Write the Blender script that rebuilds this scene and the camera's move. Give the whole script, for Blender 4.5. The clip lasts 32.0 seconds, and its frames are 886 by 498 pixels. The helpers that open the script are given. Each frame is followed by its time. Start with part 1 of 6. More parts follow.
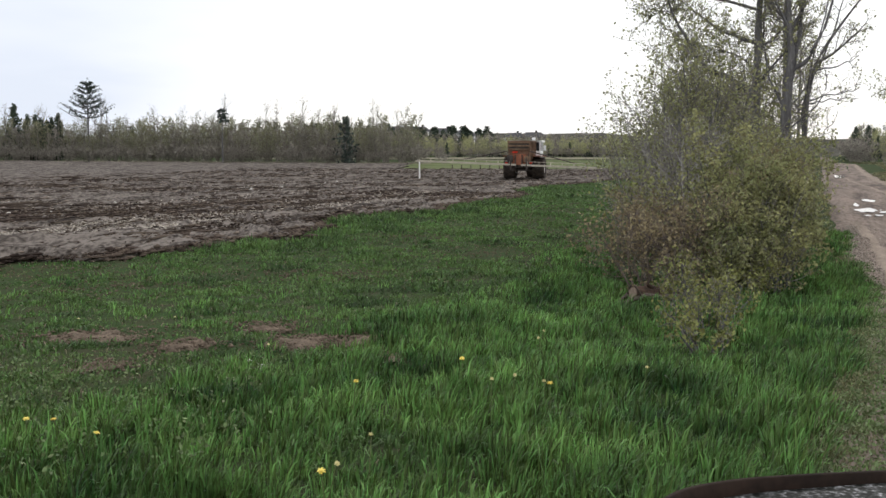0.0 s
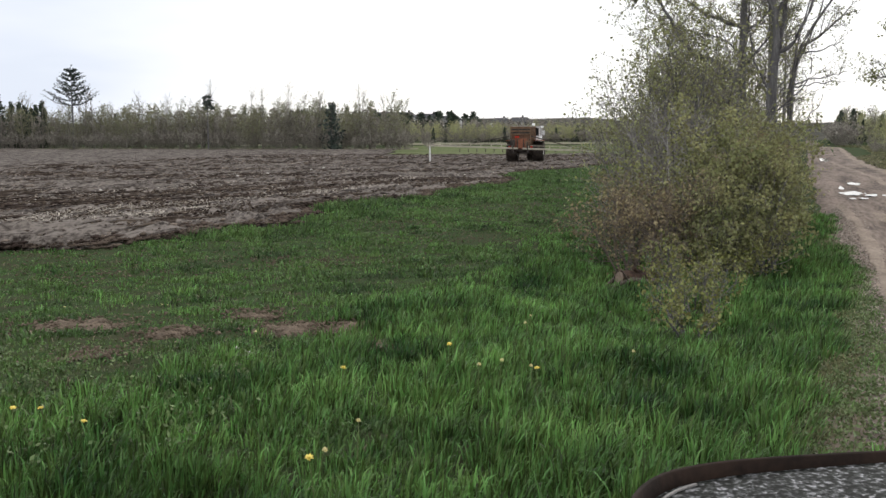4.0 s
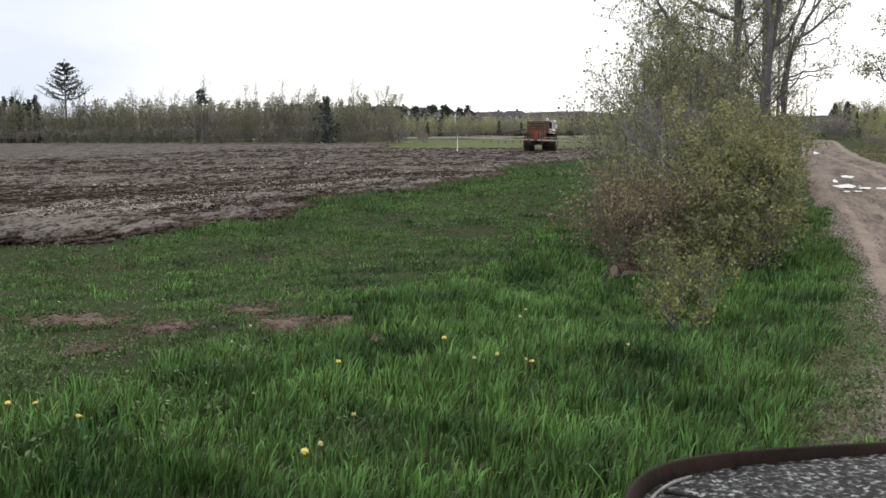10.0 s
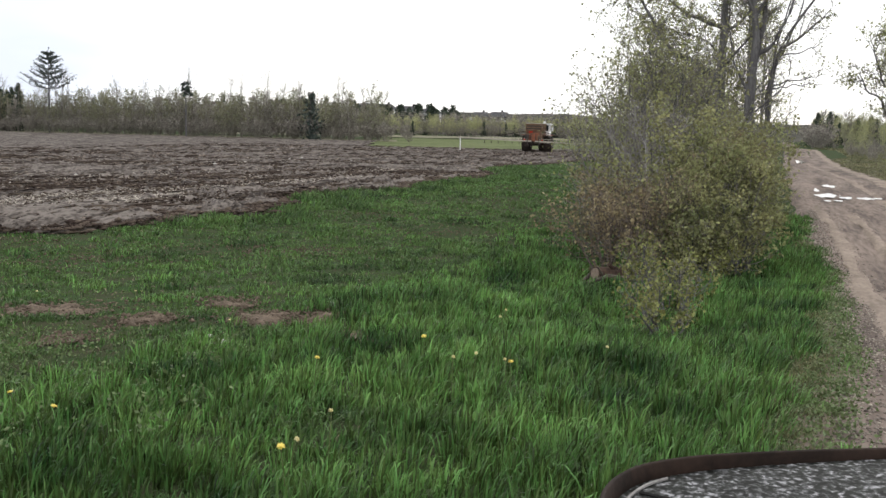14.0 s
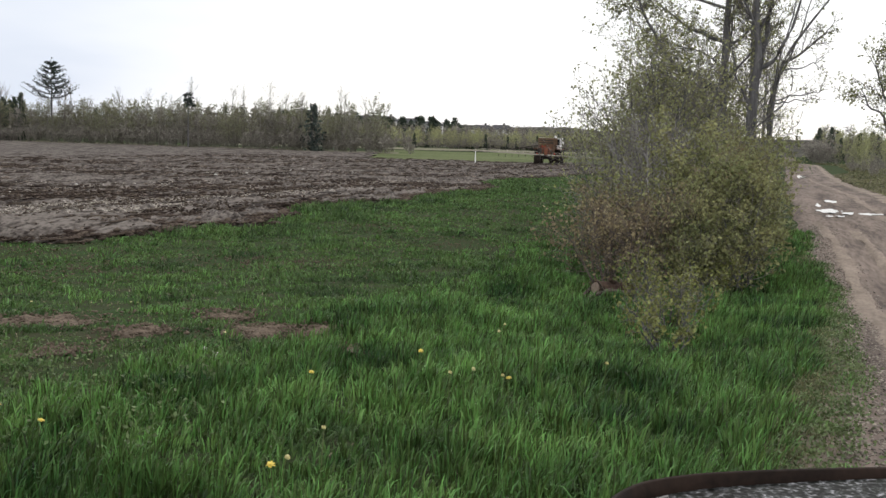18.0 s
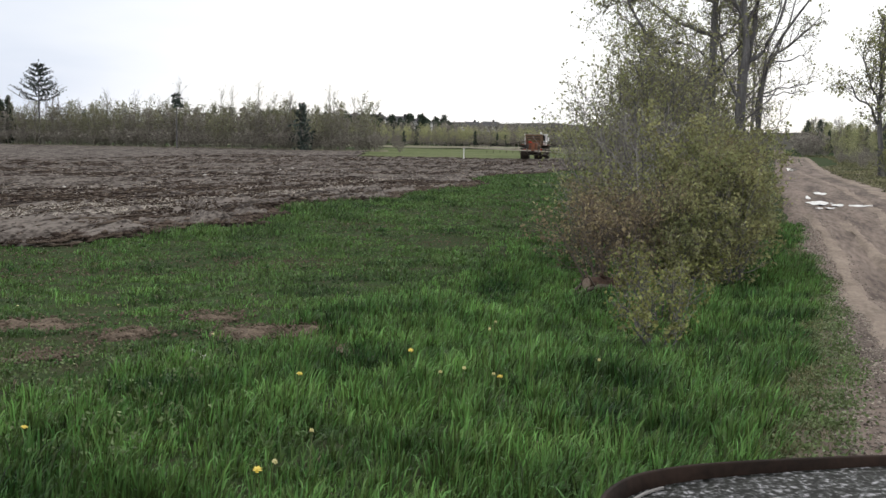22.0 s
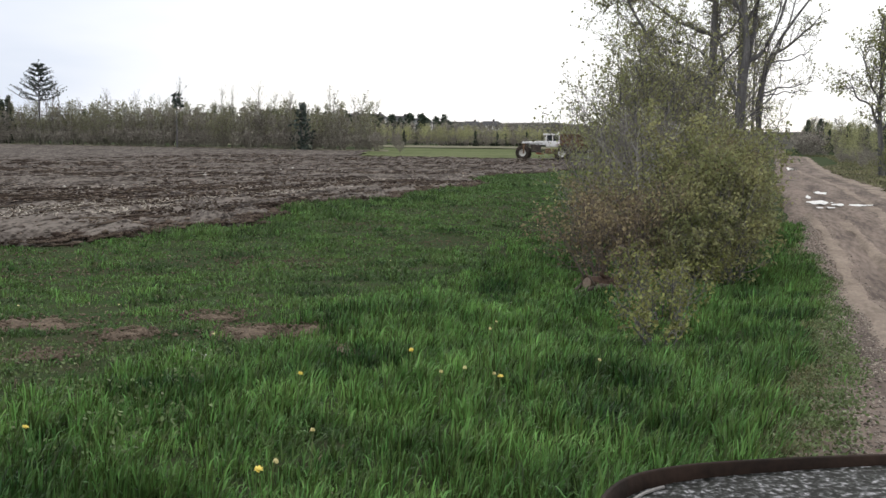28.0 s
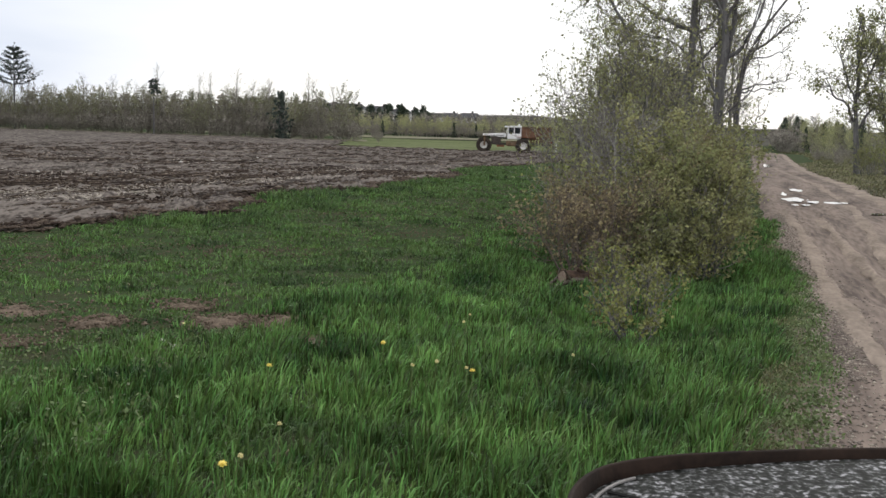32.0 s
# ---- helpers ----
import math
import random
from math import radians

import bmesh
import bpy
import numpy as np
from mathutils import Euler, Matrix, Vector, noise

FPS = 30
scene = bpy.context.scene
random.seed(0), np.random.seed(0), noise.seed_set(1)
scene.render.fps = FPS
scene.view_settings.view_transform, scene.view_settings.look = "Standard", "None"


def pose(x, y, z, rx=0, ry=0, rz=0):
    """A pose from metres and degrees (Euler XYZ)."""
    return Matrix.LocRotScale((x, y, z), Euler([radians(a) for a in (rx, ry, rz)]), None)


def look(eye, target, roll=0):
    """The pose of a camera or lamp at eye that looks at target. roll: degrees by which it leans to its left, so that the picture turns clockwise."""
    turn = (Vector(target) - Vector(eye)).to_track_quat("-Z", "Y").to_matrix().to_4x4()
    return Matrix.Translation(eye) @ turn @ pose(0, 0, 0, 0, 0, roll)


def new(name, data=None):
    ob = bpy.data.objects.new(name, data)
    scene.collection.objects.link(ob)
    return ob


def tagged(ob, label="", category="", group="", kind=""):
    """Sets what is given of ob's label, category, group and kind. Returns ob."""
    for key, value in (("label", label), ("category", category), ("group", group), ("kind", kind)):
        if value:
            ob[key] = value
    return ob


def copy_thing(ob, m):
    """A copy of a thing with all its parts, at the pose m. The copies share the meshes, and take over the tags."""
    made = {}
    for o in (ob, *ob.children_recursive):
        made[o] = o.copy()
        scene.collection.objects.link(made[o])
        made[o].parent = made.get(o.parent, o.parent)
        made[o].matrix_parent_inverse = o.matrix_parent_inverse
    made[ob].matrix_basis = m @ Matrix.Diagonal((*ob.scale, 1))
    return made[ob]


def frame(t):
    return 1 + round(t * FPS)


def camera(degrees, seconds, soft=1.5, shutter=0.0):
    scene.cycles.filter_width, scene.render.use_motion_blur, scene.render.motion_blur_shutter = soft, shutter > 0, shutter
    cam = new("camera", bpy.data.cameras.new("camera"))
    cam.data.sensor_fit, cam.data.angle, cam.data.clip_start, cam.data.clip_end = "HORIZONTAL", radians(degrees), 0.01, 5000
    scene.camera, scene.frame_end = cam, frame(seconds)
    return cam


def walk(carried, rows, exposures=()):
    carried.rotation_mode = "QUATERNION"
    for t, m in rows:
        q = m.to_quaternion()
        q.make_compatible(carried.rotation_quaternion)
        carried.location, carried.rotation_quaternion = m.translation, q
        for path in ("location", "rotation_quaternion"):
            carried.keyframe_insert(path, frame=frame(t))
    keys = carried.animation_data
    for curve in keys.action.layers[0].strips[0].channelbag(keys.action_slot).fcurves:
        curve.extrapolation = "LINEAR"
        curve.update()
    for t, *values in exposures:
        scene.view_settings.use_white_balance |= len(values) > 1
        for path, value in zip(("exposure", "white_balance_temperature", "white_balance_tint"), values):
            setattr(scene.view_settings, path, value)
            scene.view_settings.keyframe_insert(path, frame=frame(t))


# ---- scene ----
cam = camera(45.0, 32.0)
# seconds, place of the eye, yaw, pitch, roll
EYES = [
    (0.0, -0.000, -0.000, 1.500, -0.00, -5.40, -0.00),
    (0.5, 0.006, -0.012, 1.504, -0.28, -5.38, 0.22),
    (1.0, 0.002, -0.006, 1.502, -0.73, -5.75, 0.26),
    (1.5, 0.005, -0.010, 1.501, -0.92, -6.02, 0.19),
    (2.0, 0.003, -0.015, 1.502, -0.89, -6.11, 0.18),
    (2.5, 0.003, -0.009, 1.501, -0.75, -6.19, 0.18),
    (3.0, -0.000, -0.009, 1.504, -0.67, -6.20, 0.28),
    (3.5, 0.004, -0.005, 1.502, -0.74, -6.14, 0.24),
    (5.5, 0.004, -0.005, 1.501, -0.53, -6.37, 0.59),
    (6.0, 0.002, -0.005, 1.502, -0.55, -6.38, 0.57),
    (6.5, 0.002, -0.004, 1.502, -0.61, -6.39, 0.55),
    (7.0, 0.004, -0.011, 1.503, -0.67, -6.38, 0.58),
    (7.5, 0.003, -0.003, 1.501, -0.81, -6.42, 0.52),
    (8.0, 0.004, -0.008, 1.502, -0.79, -6.43, 0.54),
    (8.5, 0.004, -0.008, 1.503, -0.84, -6.44, 0.57),
    (9.0, 0.004, -0.009, 1.502, -0.90, -6.47, 0.55),
    (9.5, 0.004, -0.011, 1.502, -0.96, -6.49, 0.47),
    (10.0, 0.003, -0.006, 1.501, -1.02, -6.50, 0.42),
    (10.5, -0.002, -0.007, 1.505, -0.91, -6.70, -0.44),
    (11.0, 0.001, -0.010, 1.500, -2.31, -7.24, -2.45),
    (11.5, 0.003, 0.005, 1.496, -1.47, -6.94, -1.26),
    (12.0, 0.003, 0.003, 1.496, -1.42, -6.75, -1.11),
    (12.5, 0.004, 0.005, 1.494, -1.48, -6.48, -0.96),
    (13.0, 0.002, 0.007, 1.496, -1.68, -6.57, -1.14),
    (13.5, 0.002, 0.002, 1.494, -1.90, -6.62, -1.21),
    (14.0, 0.004, 0.001, 1.495, -1.82, -6.53, -1.11),
    (14.5, 0.003, 0.006, 1.497, -1.76, -6.10, -1.16),
    (15.0, 0.002, 0.005, 1.497, -1.54, -5.58, -0.89),
    (15.5, 0.003, -0.015, 1.503, -1.48, -5.65, -1.53),
    (17.5, 0.019, 0.087, 1.490, -1.59, -5.83, -1.38),
    (18.0, 0.027, 0.102, 1.491, -1.72, -5.87, -1.53),
    (18.5, 0.030, 0.122, 1.494, -2.07, -6.29, -1.86),
    (19.0, 0.039, 0.164, 1.488, -1.92, -6.71, -1.86),
    (19.5, 0.043, 0.175, 1.485, -1.97, -6.35, -1.47),
    (20.0, 0.041, 0.174, 1.487, -1.81, -6.24, -1.03),
    (20.5, 0.042, 0.173, 1.488, -1.86, -6.57, -1.20),
    (21.0, 0.046, 0.168, 1.489, -2.20, -6.53, -1.13),
    (21.5, 0.041, 0.175, 1.489, -2.31, -6.44, -1.08),
    (22.0, 0.044, 0.179, 1.486, -2.28, -6.00, -0.77),
    (22.5, 0.042, 0.172, 1.487, -2.21, -6.26, -0.78),
    (23.0, 0.043, 0.172, 1.489, -1.99, -6.16, -0.62),
    (23.5, 0.042, 0.179, 1.487, -1.84, -5.78, -0.64),
    (24.0, 0.041, 0.177, 1.486, -1.90, -5.57, -0.74),
    (24.5, 0.041, 0.169, 1.486, -2.26, -6.00, -0.88),
    (25.0, 0.042, 0.173, 1.486, -2.26, -6.02, -0.83),
    (25.5, 0.042, 0.174, 1.487, -2.43, -6.13, -0.84),
    (27.5, 0.042, 0.175, 1.487, -2.43, -6.21, -0.81),
    (28.0, 0.042, 0.174, 1.487, -2.27, -6.02, -0.74),
    (28.5, 0.042, 0.174, 1.486, -2.35, -6.07, -0.77),
    (29.0, 0.043, 0.171, 1.488, -2.62, -6.09, -0.64),
    (29.5, 0.044, 0.165, 1.490, -3.22, -6.30, -0.78),
    (30.0, 0.040, 0.173, 1.488, -3.42, -6.52, -1.03),
    (30.5, 0.043, 0.179, 1.490, -3.18, -6.50, -1.31),
    (31.0, 0.050, 0.201, 1.488, -3.17, -6.59, -1.46),
    (31.5, 0.063, 0.240, 1.488, -3.43, -6.44, -1.58),
    (32.0, 0.065, 0.253, 1.484, -3.40, -6.46, -1.73),
]
walk(cam, [(t, pose(x, y, z, 90 + pitch, roll, yaw)) for t, x, y, z, yaw, pitch, roll in EYES], exposures=[(0.0, 0.02), (10.0, 0.04), (12.0, 0.15), (13.0, 0.17), (15.3, 0.23), (17.5, -0.02), (25.0, -0.02), (28.0, 0.0), (32.0, -0.02)])

# ---- sky and sun: a bright overcast evening ----
SUN_UP, SUN_TURN = 38.0, 28.0
world = bpy.data.worlds.new("sky")
scene.world = world
world.use_nodes = True
wn, wl = world.node_tree.nodes, world.node_tree.links
wn.clear()
w_out, w_bg = wn.new("ShaderNodeOutputWorld"), wn.new("ShaderNodeBackground")
sky = wn.new("ShaderNodeTexSky")
sky.sky_type, sky.sun_disc = "NISHITA", False
sky.sun_elevation, sky.sun_rotation = radians(SUN_UP), radians(SUN_TURN)
sky.dust_density = 1.2
w_tex, w_map, w_noise = wn.new("ShaderNodeTexCoord"), wn.new("ShaderNodeMapping"), wn.new("ShaderNodeTexNoise")
w_map.inputs["Scale"].default_value = (1.6, 1.6, 7.0)
w_noise.inputs["Scale"].default_value, w_noise.inputs["Detail"].default_value = 1.7, 4.0
w_ramp = wn.new("ShaderNodeValToRGB")
w_ramp.color_ramp.elements[0].position, w_ramp.color_ramp.elements[0].color = 0.34, (0.80, 0.80, 0.80, 1)
w_ramp.color_ramp.elements[1].position, w_ramp.color_ramp.elements[1].color = 0.62, (0.97, 0.97, 0.97, 1)
w_scale = wn.new("ShaderNodeMixRGB")
w_scale.blend_type, w_scale.inputs[0].default_value, w_scale.inputs[2].default_value = "MULTIPLY", 1.0, (0.10, 0.10, 0.10, 1)
w_mix = wn.new("ShaderNodeMixRGB")
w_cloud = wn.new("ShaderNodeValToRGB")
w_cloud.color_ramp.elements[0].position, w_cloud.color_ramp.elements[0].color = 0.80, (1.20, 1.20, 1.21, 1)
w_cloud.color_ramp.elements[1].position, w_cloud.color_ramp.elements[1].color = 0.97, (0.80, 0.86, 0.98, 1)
wl.new(w_tex.outputs["Generated"], w_map.inputs[0])
wl.new(w_map.outputs[0], w_noise.inputs["Vector"])
wl.new(w_noise.outputs["Fac"], w_ramp.inputs[0])
wl.new(w_ramp.outputs[0], w_mix.inputs[0])
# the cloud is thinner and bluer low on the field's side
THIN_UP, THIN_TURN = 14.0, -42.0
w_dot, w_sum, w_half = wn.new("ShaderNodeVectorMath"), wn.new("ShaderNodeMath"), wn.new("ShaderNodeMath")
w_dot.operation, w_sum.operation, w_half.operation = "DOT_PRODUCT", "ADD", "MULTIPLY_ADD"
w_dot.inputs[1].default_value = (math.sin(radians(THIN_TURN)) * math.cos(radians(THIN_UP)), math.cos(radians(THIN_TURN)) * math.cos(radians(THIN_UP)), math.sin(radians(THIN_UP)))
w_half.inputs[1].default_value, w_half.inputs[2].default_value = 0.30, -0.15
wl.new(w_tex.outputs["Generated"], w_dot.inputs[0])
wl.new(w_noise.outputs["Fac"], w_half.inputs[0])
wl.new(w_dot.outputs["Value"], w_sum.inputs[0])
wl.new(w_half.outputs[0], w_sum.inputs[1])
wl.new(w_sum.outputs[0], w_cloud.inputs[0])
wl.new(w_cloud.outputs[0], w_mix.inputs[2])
wl.new(sky.outputs[0], w_scale.inputs[1])
wl.new(w_scale.outputs[0], w_mix.inputs[1])
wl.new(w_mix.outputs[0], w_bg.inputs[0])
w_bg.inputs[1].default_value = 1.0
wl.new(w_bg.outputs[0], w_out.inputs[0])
sun_data = bpy.data.lights.new("sun", "SUN")
sun_data.energy, sun_data.angle, sun_data.color = 0.8, radians(25), (1.0, 0.95, 0.88)
sun = new("sun", sun_data)
sun.matrix_world = look((0, 0, 60), (-60 * math.sin(radians(SUN_TURN)) / math.tan(radians(SUN_UP)), -60 * math.cos(radians(SUN_TURN)) / math.tan(radians(SUN_UP)), 0))


# ---- materials ----
def material(name, low, high, scale=4.0, rough=0.85, stretch=(1, 1, 1), fine=60.0, bump=0.3, metal=0.0, island=0.0, through_light=0.0, spread=(0.35, 0.65), turn=0.0, spec=0.25, share=0.35, fine_stretch=None):
    """Two colours mixed by noise at two scales, with fine relief; island varies the pieces of one mesh."""
    m = bpy.data.materials.new(name)
    m.use_nodes = True
    n, l = m.node_tree.nodes, m.node_tree.links
    bsdf = n["Principled BSDF"]
    geo, mapping = n.new("ShaderNodeNewGeometry"), n.new("ShaderNodeMapping")
    obj = n.new("ShaderNodeTexCoord")
    turned = n.new("ShaderNodeMapping")
    turned.inputs["Rotation"].default_value = (0, 0, radians(turn))
    mapping.inputs["Scale"].default_value = stretch
    l.new(obj.outputs["Object"], turned.inputs[0])
    l.new(turned.outputs[0], mapping.inputs[0])
    big, small = n.new("ShaderNodeTexNoise"), n.new("ShaderNodeTexNoise")
    big.inputs["Scale"].default_value, big.inputs["Detail"].default_value = scale, 6.0
    small.inputs["Scale"].default_value, small.inputs["Detail"].default_value = fine, 3.0
    other = mapping
    if fine_stretch:
        other = n.new("ShaderNodeMapping")
        other.inputs["Scale"].default_value = fine_stretch
        l.new(turned.outputs[0], other.inputs[0])
    l.new(mapping.outputs[0], big.inputs["Vector"])
    l.new(other.outputs[0], small.inputs["Vector"])
    blend = n.new("ShaderNodeMath")
    blend.operation = "MULTIPLY_ADD"
    blend.inputs[1].default_value, blend.inputs[2].default_value = share, 0.0
    l.new(small.outputs["Fac"], blend.inputs[0])
    total = n.new("ShaderNodeMath")
    total.operation = "MULTIPLY_ADD"
    total.inputs[1].default_value = 1 - share
    l.new(big.outputs["Fac"], total.inputs[0])
    l.new(blend.outputs[0], total.inputs[2])
    ramp = n.new("ShaderNodeValToRGB")
    ramp.color_ramp.elements[0].position, ramp.color_ramp.elements[1].position = spread
    ramp.color_ramp.elements[0].color, ramp.color_ramp.elements[1].color = (*low, 1), (*high, 1)
    l.new(total.outputs[0], ramp.inputs[0])
    colour = ramp.outputs[0]
    if island:
        hsv = n.new("ShaderNodeHueSaturation")
        span = n.new("ShaderNodeMapRange")
        span.inputs["To Min"].default_value, span.inputs["To Max"].default_value = 1 - island, 1 + island
        l.new(geo.outputs["Random Per Island"], span.inputs["Value"])
        l.new(span.outputs[0], hsv.inputs["Value"])
        hue = n.new("ShaderNodeMapRange")
        hue.inputs["To Min"].default_value, hue.inputs["To Max"].default_value = 0.5 - 0.035 * island, 0.5 + 0.035 * island
        l.new(geo.outputs["Random Per Island"], hue.inputs["Value"])
        l.new(hue.outputs[0], hsv.inputs["Hue"])
        l.new(colour, hsv.inputs["Color"])
        colour = hsv.outputs[0]
    l.new(colour, bsdf.inputs["Base Color"])
    bsdf.inputs["Roughness"].default_value, bsdf.inputs["Metallic"].default_value = rough, metal
    bsdf.inputs["Specular IOR Level"].default_value = spec
    if bump:
        relief = n.new("ShaderNodeBump")
        relief.inputs["Strength"].default_value, relief.inputs["Distance"].default_value = bump, 0.02
        l.new(total.outputs[0], relief.inputs["Height"])
        l.new(relief.outputs[0], bsdf.inputs["Normal"])
    if through_light:
        glow, mix = n.new("ShaderNodeBsdfTranslucent"), n.new("ShaderNodeMixShader")
        mix.inputs[0].default_value = through_light
        l.new(colour, glow.inputs["Color"])
        l.new(bsdf.outputs[0], mix.inputs[1])
        l.new(glow.outputs[0], mix.inputs[2])
        l.new(mix.outputs[0], n["Material Output"].inputs[0])
    return m


ROAD_TURN = 19.3
M_TURF = material("turf", (0.052, 0.053, 0.031), (0.038, 0.068, 0.025), 2.4, 0.95, fine=30, share=0.5, bump=1.0, spec=0.02, spread=(0.42, 0.57))
M_MEADOW = material("far_meadow", (0.075, 0.098, 0.042), (0.155, 0.175, 0.085), 0.12, 0.95, (0.35, 1, 1), fine=2.0, share=0.5, bump=0.2, spec=0.02, spread=(0.40, 0.60))
M_SOIL = material("ploughed_soil", (0.030, 0.024, 0.021), (0.200, 0.176, 0.158), 2.6, 0.95, (1, 0.10, 1), 16.0, 1.0, spread=(0.41, 0.58), turn=ROAD_TURN, spec=0.05, share=0.5, fine_stretch=(1, 0.30, 1))
M_CLOD = material("dark_clod", (0.030, 0.022, 0.018), (0.125, 0.096, 0.078), 0.5, 0.95, fine=5, bump=0.3, island=0.5, spec=0.05)
# near-black earth: the shade of the furrows put into colour
M_FURROWSHADE = material("furrow_shade_earth", (0.026, 0.019, 0.016), (0.095, 0.073, 0.060), 0.6, 0.95, fine=7, bump=0.3, island=0.5, spec=0.05)
M_BARE = material("bare_earth", (0.062, 0.048, 0.036), (0.215, 0.168, 0.13), 7, 0.95, fine=40, bump=0.9, spec=0.05, share=0.5)
M_ROAD = material("dirt_road", (0.095, 0.075, 0.065), (0.245, 0.195, 0.165), 1.4, 0.9, (1, 0.10, 1), 12, 0.7, spread=(0.40, 0.60), turn=ROAD_TURN, spec=0.08, share=0.45)
M_GRAVEL = material("gravel", (0.11, 0.092, 0.078), (0.36, 0.31, 0.265), 9, 0.9, fine=50, island=0.6, bump=0.1, spread=(0.3, 0.7))
M_GRASS = material("lush_grass", (0.018, 0.049, 0.015), (0.200, 0.340, 0.096), 1.1, 0.42, fine=8, bump=0, island=0.75, through_light=0.22, spread=(0.35, 0.65), spec=0.22)
M_SHORT = material("short_grass", (0.038, 0.070, 0.026), (0.138, 0.228, 0.068), 0.8, 0.55, fine=4, share=0.45, bump=0, island=0.55, through_light=0.25, spread=(0.36, 0.62))
M_STRAW = material("dry_grass", (0.14, 0.115, 0.075), (0.28, 0.235, 0.17), 3, 0.9, bump=0, island=0.3)
M_BANK = material("olive_bank_grass", (0.105, 0.112, 0.058), (0.25, 0.24, 0.13), 0.3, 0.7, bump=0, island=0.45, through_light=0.2, spread=(0.38, 0.62))
M_DEADBANK = material("dead_stalk", (0.13, 0.108, 0.085), (0.27, 0.23, 0.185), 3, 0.9, bump=0, island=0.3)
M_WEED = material("broad_weed_leaf", (0.075, 0.115, 0.045), (0.19, 0.24, 0.105), 6, 0.5, bump=0, island=0.4, through_light=0.2)
M_BARK = material("grey_bark", (0.056, 0.055, 0.058), (0.195, 0.188, 0.192), 5, 0.95, (1, 1, 0.2), 30, 0.8)
M_TWIG = material("grey_twig", (0.15, 0.138, 0.135), (0.33, 0.305, 0.30), 4, 0.9, bump=0, island=0.4)
M_REDTWIG = material("brown_twig", (0.10, 0.080, 0.072), (0.235, 0.192, 0.170), 4, 0.9, bump=0, island=0.4)
M_LEAF = material("young_leaf", (0.165, 0.178, 0.084), (0.385, 0.385, 0.188), 2, 0.5, bump=0, island=0.5, through_light=0.45)
M_OLIVE = material("olive_leaf", (0.115, 0.140, 0.060), (0.385, 0.365, 0.180), 1.6, 0.5, bump=0, island=0.5, through_light=0.45)
M_DULL = material("dull_olive_leaf", (0.085, 0.108, 0.036), (0.34, 0.335, 0.125), 9, 0.5, bump=0, island=0.5, through_light=0.4)
M_RUST = material("bronze_leaf", (0.155, 0.125, 0.078), (0.38, 0.31, 0.19), 2, 0.55, bump=0, island=0.5, through_light=0.45)
M_FARTWIG = material("distant_twig", (0.18, 0.165, 0.148), (0.36, 0.335, 0.295), 0.3, 0.95, bump=0, island=0.45, spec=0.05, through_light=0.2)
M_FARLEAF = material("distant_young_leaf", (0.175, 0.178, 0.118), (0.34, 0.337, 0.22), 0.10, 0.9, bump=0, island=0.4, through_light=0.3, spec=0.05)
M_CONIFER = material("conifer_needle", (0.040, 0.055, 0.044), (0.095, 0.12, 0.085), 0.5, 0.9, bump=0, island=0.35, spec=0.05)
M_PINE = material("pine_needle", (0.040, 0.054, 0.048), (0.090, 0.110, 0.095), 0.5, 0.9, bump=0, island=0.35, spec=0.05)
M_HILLTREE = material("hill_tree", (0.095, 0.092, 0.078), (0.235, 0.22, 0.18), 0.12, 0.95, bump=0, island=0.45, spec=0.02)
M_WATER = material("puddle_water", (0.05, 0.042, 0.035), (0.07, 0.06, 0.05), 2, 0.03, bump=0, spec=0.5)
M_FOREST = material("far_forest", (0.040, 0.042, 0.036), (0.115, 0.108, 0.09), 0.12, 0.95, fine=0.6, share=0.5, bump=0, spec=0.02)
M_DRYMEADOW = material("dry_meadow", (0.155, 0.155, 0.105), (0.27, 0.255, 0.185), 0.1, 0.95, fine=1.5, bump=0.2, spec=0.02)
M_STONE = material("pale_stone", (0.42, 0.40, 0.37), (0.68, 0.66, 0.62), 8, 0.8, fine=40, bump=0.3)
M_SAND = material("dry_sand", (0.175, 0.143, 0.118), (0.335, 0.275, 0.228), 2.5, 0.95, (1, 0.25, 1), 20, 0.5, turn=ROAD_TURN, spec=0.05)
M_PALELEAF = material("pale_spring_leaf", (0.33, 0.34, 0.17), (0.50, 0.50, 0.28), 0.15, 0.9, bump=0, island=0.35, through_light=0.3, spec=0.05)
M_PALETWIG = material("pale_grey_twig", (0.24, 0.23, 0.225), (0.42, 0.40, 0.395), 4, 0.9, bump=0, island=0.3)
M_DARKTWIG = material("dark_twig", (0.10, 0.091, 0.09), (0.27, 0.248, 0.243), 4, 0.9, bump=0, island=0.4)


# ---- building tools ----
def sm(x):
    x = np.clip(x, 0.0, 1.0)
    return x * x * (3 - 2 * x)


A0 = radians(ROAD_TURN)
US, UC = math.sin(A0), math.cos(A0)


def uv(x, y):
    """Along the road, and across it to the right of the road's own left line."""
    return x * US + y * UC, x * UC - y * US


def xy(u, v):
    return u * US + v * UC, u * UC - v * US


def gz(x, y):
    """The height of the ground: falls gently away from the eye, with a wooded rise far off."""
    x, y = np.asarray(x, float), np.asarray(y, float)
    z = -0.45 * sm((y - 3) / 13) - 0.65 * sm((y - 20) / 70) - 0.20 * sm((y - 50) / 45) * sm((235 - y) / 90)
    z = z + 5.7 * sm((y - 310) / 110) * (1 - 0.5 * sm((x + 10) / 90)) + 5.0 * sm((y - 480) / 450)
    return z


